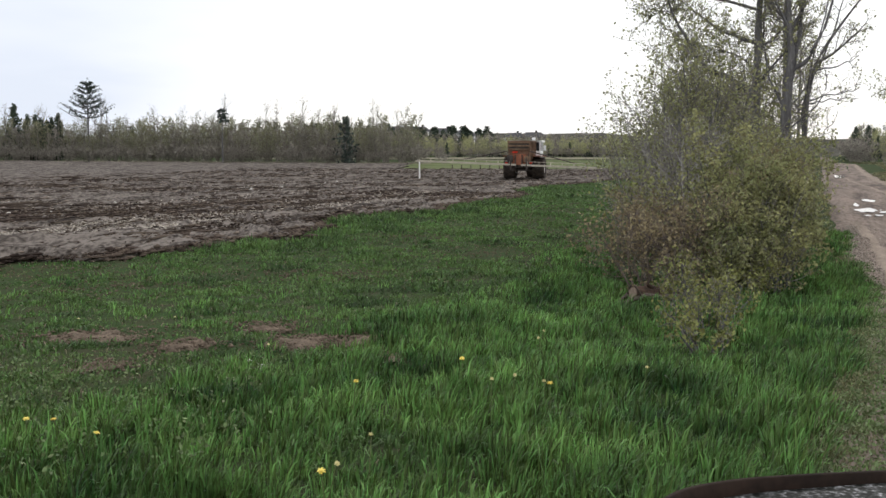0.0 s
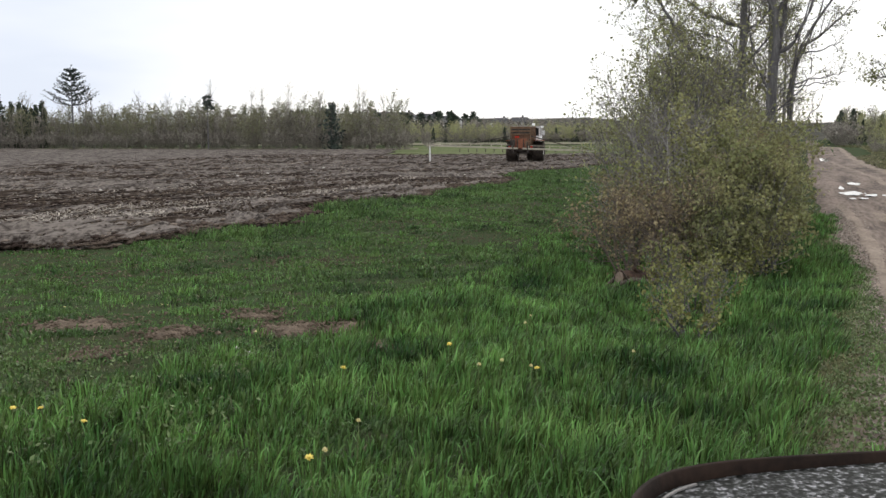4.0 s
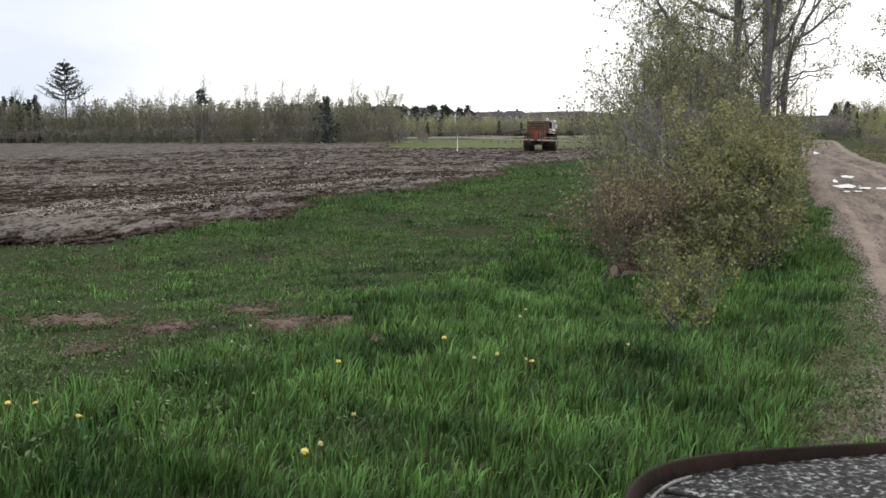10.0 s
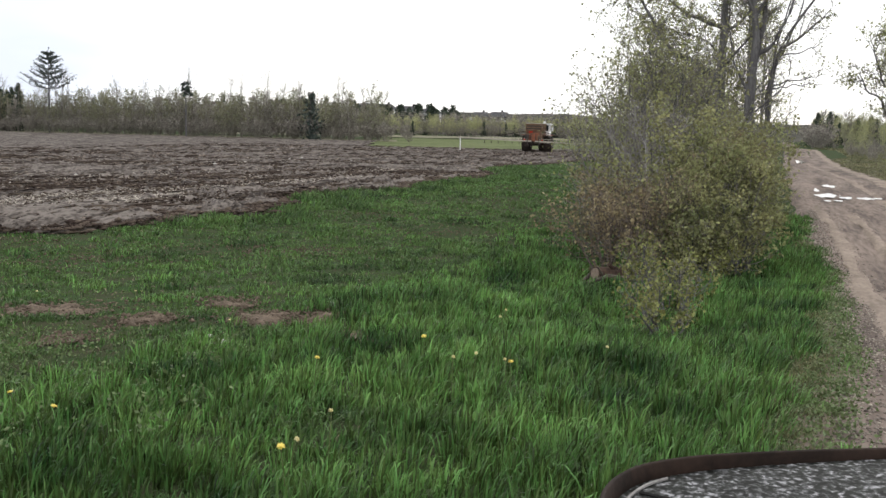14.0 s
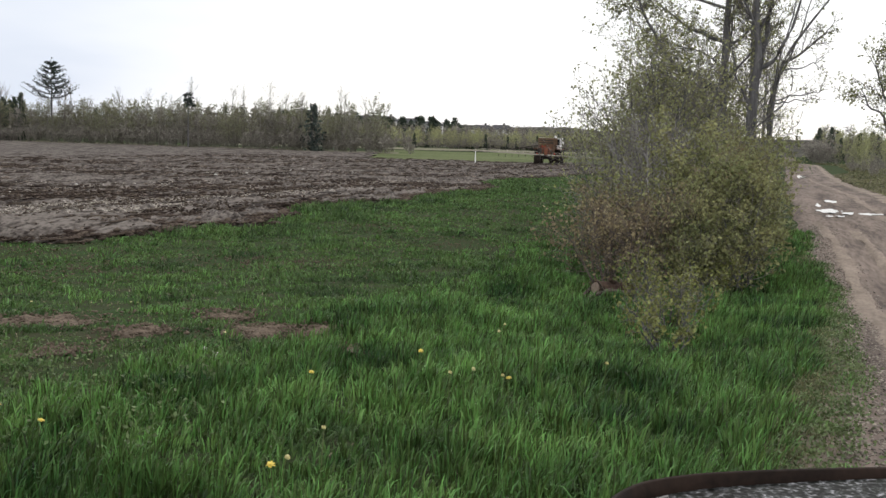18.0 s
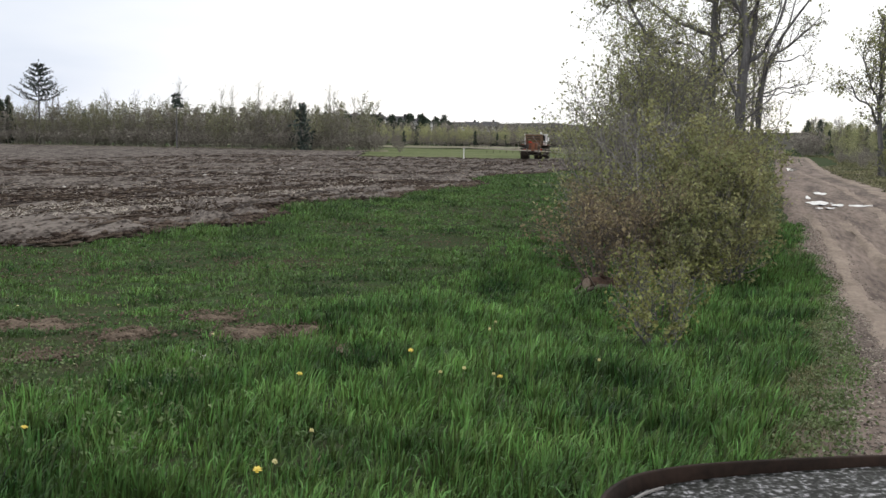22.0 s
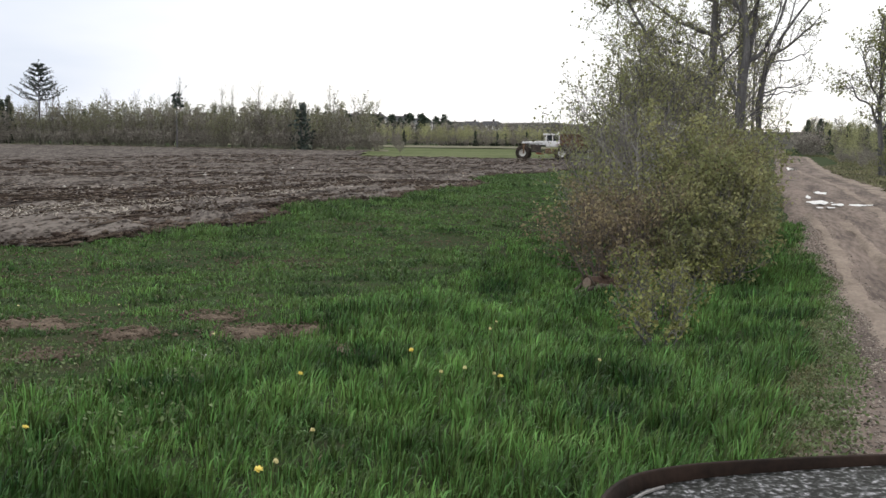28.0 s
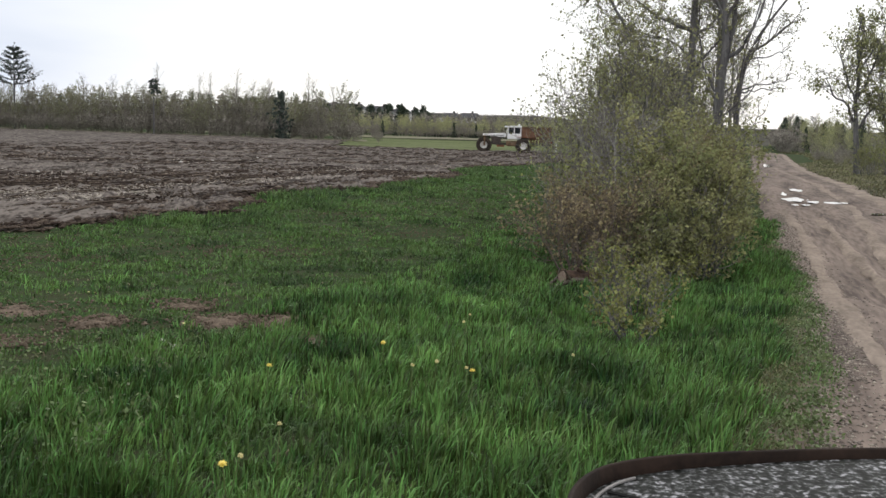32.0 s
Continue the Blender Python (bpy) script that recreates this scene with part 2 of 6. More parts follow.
def fastmesh(name, verts, quads=None, tris=None, smooth=False):
    me = bpy.data.meshes.new(name)
    verts = np.asarray(verts, np.float32)
    q = np.zeros((0, 4), np.int32) if quads is None or len(quads) == 0 else np.asarray(quads, np.int32)
    t = np.zeros((0, 3), np.int32) if tris is None or len(tris) == 0 else np.asarray(tris, np.int32)
    me.vertices.add(len(verts))
    me.vertices.foreach_set("co", verts.ravel())
    me.loops.add(q.size + t.size)
    me.loops.foreach_set("vertex_index", np.concatenate([q.ravel(), t.ravel()]))
    me.polygons.add(len(q) + len(t))
    start = np.concatenate([np.arange(len(q)) * 4, q.size + np.arange(len(t)) * 3]).astype(np.int32)
    me.polygons.foreach_set("loop_start", start)
    if smooth:
        me.polygons.foreach_set("use_smooth", np.ones(len(q) + len(t), bool))
    me.update(calc_edges=True)
    return me


def piece(name, me, mat, parent=None, label=""):
    """Links a mesh as one object, under a thing or alone."""
    if mat and not me.materials:
        me.materials.append(mat)
    ob = new(name, me)
    if parent:
        ob.parent = parent
    if label:
        tagged(ob, label=label)
    return ob


def part(name, bm, mat, parent=None, label="", smooth=False):
    me = bpy.data.meshes.new(name)
    bm.normal_update()
    bm.to_mesh(me)
    bm.free()
    if smooth:
        me.polygons.foreach_set("use_smooth", np.ones(len(me.polygons), bool))
    return piece(name, me, mat, parent, label)


def copy_to(ob, m):
    """A copy of a thing at the pose m, which may hold a scale of its own."""
    made = copy_thing(ob, m)
    made.matrix_basis = m
    return made


def empty(name, m, label, category, group=""):
    ob = new(name)
    ob.empty_display_size = 0.2
    ob.matrix_world = m
    return tagged(ob, label, category, group)


def box(bm, x0, x1, y0, y1, z0, z1, bevel=0.0, taper=0.0):
    m = Matrix.LocRotScale(((x0 + x1) / 2, (y0 + y1) / 2, (z0 + z1) / 2), None, (abs(x1 - x0), abs(y1 - y0), abs(z1 - z0)))
    got = bmesh.ops.create_cube(bm, size=1, matrix=m)["verts"]
    if taper:
        for v in got:
            if v.co.z > (z0 + z1) / 2:
                v.co.x += ((x0 + x1) / 2 - v.co.x) * taper
                v.co.y += ((y0 + y1) / 2 - v.co.y) * taper
    if bevel:
        edges = list({e for v in got for e in v.link_edges})
        bmesh.ops.bevel(bm, geom=edges, offset=bevel, segments=2, affect="EDGES", profile=0.5)
    return bm


def rod(bm, a, b, r, r2=None, sides=8):
    a, b = Vector(a), Vector(b)
    m = Matrix.Translation((a + b) / 2) @ (b - a).to_track_quat("Z", "Y").to_matrix().to_4x4()
    bmesh.ops.create_cone(bm, cap_ends=True, segments=sides, radius1=r, radius2=r if r2 is None else r2, depth=(b - a).length, matrix=m)
    return bm


def tubes(paths, sides=4):
    """Tapered tubes along the paths: (points, radii)."""
    vs, qs, base = [], [], 0
    ang = np.arange(sides) * 2 * np.pi / sides
    for pts, rad in paths:
        pts = np.asarray(pts, float)
        n = len(pts)
        d = np.gradient(pts, axis=0)
        d /= np.linalg.norm(d, axis=1)[:, None] + 1e-9
        ref = np.where(np.abs(d[:, 2:3]) > 0.9, np.array([[1.0, 0, 0]]), np.array([[0, 0, 1.0]]))
        e1 = np.cross(d, ref)
        e1 /= np.linalg.norm(e1, axis=1)[:, None] + 1e-9
        e2 = np.cross(d, e1)
        ring = pts[:, None, :] + np.asarray(rad)[:, None, None] * (np.cos(ang)[None, :, None] * e1[:, None, :] + np.sin(ang)[None, :, None] * e2[:, None, :])
        vs.append(ring.reshape(-1, 3))
        i = base + np.arange(n - 1)[:, None] * sides + np.arange(sides)[None, :]
        j = base + np.arange(n - 1)[:, None] * sides + (np.arange(sides)[None, :] + 1) % sides
        qs.append(np.stack([i, j, j + sides, i + sides], -1).reshape(-1, 4))
        base += n * sides
    return np.concatenate(vs), np.concatenate(qs)


def leaves(rng, centres, size, vary=0.4, droop=0.0):
    """One kite-shaped leaf, folded along its middle, at each centre."""
    c = np.asarray(centres, float)
    n = len(c)
    a = rng.normal(size=(n, 3))
    a[:, 2] -= droop
    a /= np.linalg.norm(a, axis=1)[:, None]
    b = np.cross(a, rng.normal(size=(n, 3)))
    b /= np.linalg.norm(b, axis=1)[:, None]
    k = np.cross(a, b)
    s = (size * (1 - vary + 2 * vary * rng.random(n)))[:, None]
    v = np.stack([c, c + a * s * 0.45 + b * s * 0.32 + k * s * 0.08, c + a * s, c + a * s * 0.45 - b * s * 0.32 + k * s * 0.08], 1).reshape(-1, 3)
    i = np.arange(n)[:, None] * 4
    return v, np.concatenate([i + np.array([[0, 1, 2]]), i + np.array([[0, 2, 3]])])


def grow(rng, start, way, length, radius, level, rule, paths, tips):
    """A branch that wanders and forks. rule: a row for each level: points, wander, lift, children, first fork, angle, length ratio, radius ratio."""
    n, wander, lift, kids, first, angle, ratio, thin = rule[level]
    p, d = np.array(start, float), np.array(way, float)
    d /= np.linalg.norm(d)
    pts = [p.copy()]
    for _ in range(n):
        d = d + rng.normal(size=3) * wander + np.array([0, 0, lift])
        d /= np.linalg.norm(d)
        p = p + d * length / n
        pts.append(p.copy())
    end = 0.25 if level + 1 < len(rule) else 0.4
    paths[level].append((pts, radius * np.linspace(1, end, n + 1)))
    if level + 1 == len(rule):
        tips.extend(pts[1:])
        return
    for k in range(kids):
        f = first + (1 - first) * (k + rng.random()) / kids
        i = min(int(f * n), n - 1)
        q = pts[i] + (pts[i + 1] - pts[i]) * (f * n - i)
        axis = pts[i + 1] - pts[i]
        axis = axis / np.linalg.norm(axis)
        side = np.cross(axis, rng.normal(size=3))
        side /= np.linalg.norm(side)
        a = radians(angle * (0.7 + 0.6 * rng.random()))
        grow(rng, q, axis * math.cos(a) + side * math.sin(a), length * ratio * (1.15 - 0.6 * f) * (0.8 + 0.4 * rng.random()), max(radius * thin * (1.1 - 0.6 * f), 0.0018), level + 1, rule, paths, tips)


# ---- ground, field and road ----
def axis_steps(lo, hi, fine, n):
    t = np.linspace(-1, 1, n)
    s = np.sinh(t * fine) / math.sinh(fine)
    return np.where(s < 0, -s * lo, s * hi)


def sheet(name, xs, ys, zf, mat, label, category):
    gx, gy = np.meshgrid(xs, ys)
    v = np.stack([gx.ravel(), gy.ravel(), zf(gx, gy).ravel()], 1)
    nx = len(xs)
    i = (np.arange(len(ys) - 1)[:, None] * nx + np.arange(nx - 1)[None, :]).ravel()
    ob = piece(name, fastmesh(name, v, np.stack([i, i + 1, i + nx + 1, i + nx], 1), smooth=True), mat)
    return tagged(ob, label, category, kind="structure")


def lump(x, y, s, seed=0.0):
    x, y = np.asarray(x, float), np.asarray(y, float)
    out = np.zeros(x.shape)
    for a, b, c, k in ((1.0, 0.3, 0.2, 1.0), (-0.4, 1.1, 1.7, 0.8), (1.7, 1.3, 0.5, 0.5), (-2.1, 1.6, 2.9, 0.4), (3.1, -2.3, 4.1, 0.25)):
        out += k * np.sin((a * x + b * y) * s + c + seed * k * 5)
    return out / 2.95


def ground_z(x, y):
    near = np.exp(-((np.asarray(x) ** 2 + np.asarray(y) ** 2) / 40.0 ** 2))
    u, v = uv(x, y)
    off = sm((np.abs(v - 3.2) - 2.9) / 1.5)
    inside = sm((v - 0.80) / 0.4) * sm((6.2 - v) / 0.6)
    return gz(x, y) - 0.12 * inside * (np.asarray(y) < 120) + near * off * (0.045 * lump(x, y, 1.1) + 0.026 * lump(x, y, 3.7, 1))


sheet("ground", axis_steps(-1500, 1500, 6.5, 190), axis_steps(-1500, 2500, 6.5, 230), lambda x, y: ground_z(x, y) - 0.012 * (np.abs(y) < 300), M_TURF, "rough green verge and meadow reaching to the horizon", "ground")


def field_edge(u):
    tongue = 1.7 * sm((u - 14.6) / 0.9) * sm((26.5 - u) / 3.5) + 1.3 * np.exp(-((u - 20.8) / 0.9) ** 2) - 0.9 * np.exp(-((u - 28) / 2.2) ** 2)
    return -12.6 - 0.9 * np.sin(u * 0.11 + 0.6) - 0.5 * np.sin(u * 0.37) - 0.25 * np.sin(u * 1.3) - 4.8 * sm((u - 38) / 40) + tongue


def build_field():
    us = np.concatenate([np.arange(-6, 62, 0.30), np.arange(62, 130, 0.8), np.arange(130, 205, 2.5)])
    w = np.concatenate([np.arange(0, 24, 0.125), np.arange(24, 60, 0.25), np.arange(60, 150, 0.8)])
    gu, gw = np.meshgrid(us, w)
    gv = field_edge(gu) - gw
    x, y = xy(gu, gv)
    fade = sm(gw / 0.8)
    ridge = np.sin(2 * np.pi * gv / 0.8 + 1.6 * lump(gu, gv, 0.21)) * 0.5 + 0.5
    coarse = np.sin(2 * np.pi * gv / 3.1 + 0.8 * lump(gu, gv, 0.12, 3))
    rng = np.random.default_rng(3)
    rough, drawn = 0.75 * rng.normal(size=gu.shape), rng.normal(size=gu.shape)
    for _ in range(6):
        drawn[:, 2:-2] = (drawn[:, :-4] + drawn[:, 1:-3] + drawn[:, 2:-2] + drawn[:, 3:-1] + drawn[:, 4:]) / 5
    rough = rough + 1.6 * drawn
    rise = 0.13 * ridge ** 1.6 * np.clip(0.6 + 0.8 * lump(gu, gv, 0.33, 2), 0.1, 1.2) + 0.025 * coarse + 0.04 * lump(gu, gv, 2.4, 3) + 0.03 * lump(gu, gv, 6.1, 5) + (0.034 + 0.025 * sm((gu - 50) / 40) + 0.015 * np.exp(-((gw - 1.6) / 1.3) ** 2)) * rough
    headland = 0.05 * np.exp(-((gw - 1.1) / 0.5) ** 2) + 0.04 * np.exp(-((gw - 2.3) / 0.4) ** 2)
    z = gz(x, y) - 0.07 + 0.10 * sm(gw / 0.5) + fade * (rise + 0.03) + headland * (0.6 + 0.8 * np.abs(lump(gu, gv, 3.3, 8)))
    v = np.stack([x.ravel(), y.ravel(), z.ravel()], 1)
    nu = len(us)
    i = (np.arange(len(w) - 1)[:, None] * nu + np.arange(nu - 1)[None, :]).ravel()
    c = v[i]
    right_end = np.where(c[:, 0] > -6, 136 + 3 * np.sin(c[:, 0] * 0.4), 400)
    keep = (c[:, 1] < 212 - 0.40 * (c[:, 0] + 89)) & (c[:, 1] < right_end)
    i = i[keep]
    ob = piece("field", fastmesh("field", v, np.stack([i, i + nu, i + nu + 1, i + 1], 1), smooth=False), M_SOIL)
    tagged(ob, "ploughed brown field with clods, furrows and pale straw", "field", kind="structure")


build_field()


def cross_field(name, y0, y1, n, x0, rise, mat, label):
    """A sheet from x0 to the road's left side."""
    t, ys = np.linspace(0, 1, 50), np.linspace(y0, y1, n)
    gt, gy = np.meshgrid(t, ys)
    x = x0 + gt * ((gy * US - 4.5) / UC - x0)
    v = np.stack([x.ravel(), gy.ravel(), (gz(x, gy) + rise + 0.05 * lump(x, gy, 0.3)).ravel()], 1)
    i = (np.arange(n - 1)[:, None] * 50 + np.arange(49)[None, :]).ravel()
    ob = piece(name, fastmesh(name, v, np.stack([i, i + 1, i + 51, i + 50], 1), smooth=True), mat)
    tagged(ob, label, "meadow", kind="structure")


def tree_line_margin():
    """Pale dead grass under and before the tree line."""
    xs, ws = np.linspace(-200, -2, 120), np.linspace(-1.5, 16, 10)
    gx, gw = np.meshgrid(xs, ws)
    y = 214 - 0.40 * (gx + 89) + gw + 0.8 * lump(gx, gw, 0.35) * (gw < 0)
    v = np.stack([gx.ravel(), y.ravel(), (gz(gx, y) + 0.10 + 0.06 * lump(gx, y, 0.8)).ravel()], 1)
    i = (np.arange(9)[:, None] * 120 + np.arange(119)[None, :]).ravel()
    ob = piece("dry_margin", fastmesh("dry_margin", v, np.stack([i, i + 1, i + 121, i + 120], 1), smooth=True), M_DRYMEADOW)
    tagged(ob, "pale dead grass at the foot of the tree line", "meadow", kind="structure")


tree_line_margin()
cross_field("meadow", 131, 225, 40, -6, 0.05, M_MEADOW, "smooth green meadow behind the ploughed field")
cross_field("dry_strip", 236, 286, 20, -45, 0.12, M_DRYMEADOW, "pale dry grass strip before the far wood")
sheet("far_hill", np.linspace(-700, 700, 90), np.linspace(318, 1250, 60), lambda x, y: gz(x, y) + 1.5 * sm((y - 318) / 30) + 0.05 * np.clip(x + 10, -10, 70) * sm((y - 318) / 40) * sm((95 - x) / 40) + 1.2 * lump(x, y, 0.11) + 0.8 * lump(x, y, 0.31, 2), M_FOREST, "wooded rise far behind the fields", "hill")

PUDDLES = [(41.4, 1.31, 1.5, 0.09, 0.0), (37.3, 1.50, 1.1, 0.36, 0.02), (36.1, 2.05, 0.62, 0.2, 0.05), (36.0, 2.63, 0.55, 0.22, 0.0), (46.0, 1.91, 1.25, 0.24, 0.0), (34.1, 1.76, 0.42, 0.13, 0.0), (33.9, 1.42, 0.36, 0.09, 0.0), (30.9, 3.44, 0.45, 0.16, 0.1), (36.3, 3.02, 0.3, 0.15, 0.0), (112.0, 1.9, 6.0, 0.4, 0.0), (172.0, 1.7, 9.0, 0.35, 0.0), (205.0, 1.7, 9.0, 0.3, 0.0)]


def road_left(u):
    return 0.78 + 0.06 * np.sin(u * 0.5) + 0.04 * np.sin(u * 1.7 + 1) - 0.30 * sm((10 - u) / 5)


def road_right(u):
    return 4.3 + 0.5 * sm((u - 45) / 40) + 0.9 * sm((u - 130) / 50) - 3.1 * sm((u - 192) / 10) + 0.06 * np.sin(u * 0.31)


def road_z(u, v, x, y):
    wide = road_right(u) - road_left(u)
    s = (v - road_left(u)) / wide
    rut = -0.05 * np.exp(-((s - 0.24) / 0.06) ** 2) - 0.03 * np.exp(-((s - 0.36) / 0.04) ** 2) - 0.05 * np.exp(-((s - 0.66) / 0.07) ** 2) + 0.03 * np.exp(-((s - 0.30) / 0.03) ** 2)
    hole = 0.0 * u
    for pu, pv, ru, rv, k in PUDDLES:
        hole = np.minimum(hole, -0.05 * np.exp(-(((u - pu) / (1.2 * ru)) ** 2 + ((v - pv - k * (u - pu)) / (1.3 * rv)) ** 2)))
    return gz(x, y) + 0.035 + rut * (1 + 0.4 * lump(u, v, 0.4)) + hole + (0.014 * lump(x, y, 2.2, 4) + 0.012 * lump(x, y, 5.5, 7) + 0.006 * lump(x, y, 14, 2)) * np.exp(-np.abs(u) / 60)


def road_top(u, v):
    """The height of the road's built surface."""
    x, y = xy(u, v)
    left, right = road_left(u) - 0.5, road_right(u) + 0.3
    s = (v - left) / (right - left)
    return road_z(u, v, x, y) - 0.07 * (1 - sm(s / 0.08)) - 0.07 * sm((s - 0.93) / 0.07)


def build_road():
    us = np.concatenate([np.arange(-12, 30, 0.11), np.arange(30, 60, 0.2), np.arange(60, 120, 0.8), np.arange(120, 420, 4.0)])
    s = np.linspace(0, 1, 90)
    gu, gs = np.meshgrid(us, s)
    left, right = road_left(gu) - 0.5, road_right(gu) + 0.3
    gv = left * (1 - gs) + right * gs
    x, y = xy(gu, gv)
    z = road_top(gu, gv)
    v = np.stack([x.ravel(), y.ravel(), z.ravel()], 1)
    nu = len(us)
    i = (np.arange(len(s) - 1)[:, None] * nu + np.arange(nu - 1)[None, :]).ravel()
    ob = piece("road", fastmesh("road", v, np.stack([i, i + nu, i + nu + 1, i + 1], 1), smooth=True), M_ROAD)
    tagged(ob, "rutted dirt road with damp earth and wheel tracks", "road", kind="structure")


build_road()


def build_puddles():
    for pu, pv, ru, rv, k in PUDDLES:
        bm = bmesh.new()
        ring = []
        px, py = xy(pu, pv)
        base = float(gz(px, py))
        for j in range(40):
            a = 2 * math.pi * j / 40
            r = 1 + 0.55 * noise.noise((pu + 1.7 * math.cos(a), pv + 1.7 * math.sin(a), 0.3)) + 0.35 * noise.noise((pu + 6 * math.cos(a), 6 * math.sin(a), 2.3))
            du = ru * r * math.cos(a)
            x, y = xy(pu + du, pv + k * du + rv * r * math.sin(a))
            ring.append(bm.verts.new((x - px, y - py, 0.0)))
        bm.faces.new(ring)
        bmesh.ops.recalc_face_normals(bm, faces=bm.faces)
        ob = part("puddle", bm, M_WATER)
        ob.location = (px, py, base + 0.012)
        tagged(ob, "shallow puddle on the dirt road mirroring white sky", "puddle", kind="structure")


build_puddles()


def sand_track(points, half, label, rough=0.8):
    """A low ridge of dry sand along (u, v) points, its rim sunk into the road."""
    pts = np.array(points, float)
    n = 260
    f = np.linspace(0, len(pts) - 1, n)
    u, v = np.interp(f, np.arange(len(pts)), pts[:, 0]), np.interp(f, np.arange(len(pts)), pts[:, 1])
    for _ in range(12):
        v[1:-1] = (v[:-2] + 2 * v[1:-1] + v[2:]) / 4
    cross = np.linspace(-1, 1, 9)
    gu, gc = np.meshgrid(u, cross, indexing="ij")
    wob = 1 + rough * lump(gu, gc * 2, 0.9, 3) + 0.4 * rough * lump(gu, gc * 3, 4.0, 5)
    gv = v[:, None] + gc * half * wob
    x, y = xy(gu, gv)
    z = road_z(gu, gv, x, y) + 0.016 - 0.030 * gc ** 2 + 0.006 * lump(gu, gv, 7, 2)
    i = (np.arange(n - 1)[:, None] * 9 + np.arange(8)[None, :]).ravel()
    ob = piece("wheel_track", fastmesh("wheel_track", np.stack([x.ravel(), y.ravel(), z.ravel()], 1), np.stack([i, i + 9, i + 10, i + 1], 1), smooth=True), M_SAND)
    tagged(ob, label, "track", kind="structure")


sand_track([(4, 1.05), (8, 1.02), (12, 1.04), (17, 1.08), (22, 1.12), (30, 1.0)], 0.17, "pale dry sand in a wheel track")
sand_track([(14, 2.0), (24, 2.5), (30, 2.88), (38, 3.07), (53, 3.25), (75, 3.16), (105, 2.4)], 0.20, "pale sandy crown between wheel tracks")
sand_track([(26, 4.1), (30, 4.15), (42, 4.2), (53, 4.4), (80, 4.75), (126, 4.75), (160, 5.2), (188, 5.45), (198, 3.8)], 0.42, "pale sand berm at the road's edge")
sand_track([(10, 1.9), (15, 1.8), (20, 1.75), (28, 1.75)], 0.14, "pale dry sand in a wheel track")


# ---- shrubs and trees ----
def join_levels(paths, picks, sides):
    chosen = [p for k in picks for p in paths[k]]
    return tubes(chosen, sides)


def shrub(x, y, height, spread, stems, leaf_mat, twig_mat, leaf_n, leaf_size, label, seed, lean=(0, 0), kids=(7, 6), name="shrub", group="hedgerow shrubs", thick=0.002):
    rng = np.random.default_rng(seed)
    rule = [(6, 0.10, 0.05, kids[0], 0.18, 42, 0.55, 0.5), (5, 0.13, 0.04, kids[1], 0.15, 45, 0.5, 0.55), (4, 0.16, 0.03, 0, 0, 0, 0, 0)]
    paths, tips = [[], [], []], []
    for k in range(stems):
        a = 2 * np.pi * (k + rng.random()) / stems
        out = spread / height * (0.25 + 0.75 * rng.random())
        way = (math.cos(a) * out + lean[0], math.sin(a) * out + lean[1], 1.0)
        grow(rng, (0.10 * math.cos(a) * stems / 6, 0.10 * math.sin(a) * stems / 6, -0.05), way, height * (0.8 + 0.35 * rng.random()), 0.012 + 0.005 * height, 0, rule, paths, tips)
    top = empty(name, pose(x, y, float(gz(x, y)), 0, 0, 0), label, "shrub", group)
    for path in paths[0]:
        v, q = tubes([path], 5)
        piece("stem", fastmesh("stem", v, q, smooth=True), M_BARK if twig_mat in (M_TWIG, M_DARKTWIG) else twig_mat, top)
    for lv in (1, 2):
        paths[lv] = [(p, np.maximum(r, thick)) for p, r in paths[lv]]
    v, q = join_levels(paths, (1, 2), 3)
    tagged(piece("twig_growth", fastmesh("twig_growth", v, q), twig_mat, top), kind="stuff")
    tips = np.array(tips)
    if leaf_n:
        pick = tips[rng.integers(0, len(tips), leaf_n)] + rng.normal(size=(leaf_n, 3)) * 0.035
        v, t = leaves(rng, pick, leaf_size)
        tagged(piece("foliage", fastmesh("foliage", v, tris=t), leaf_mat, top), kind="stuff")
    return top


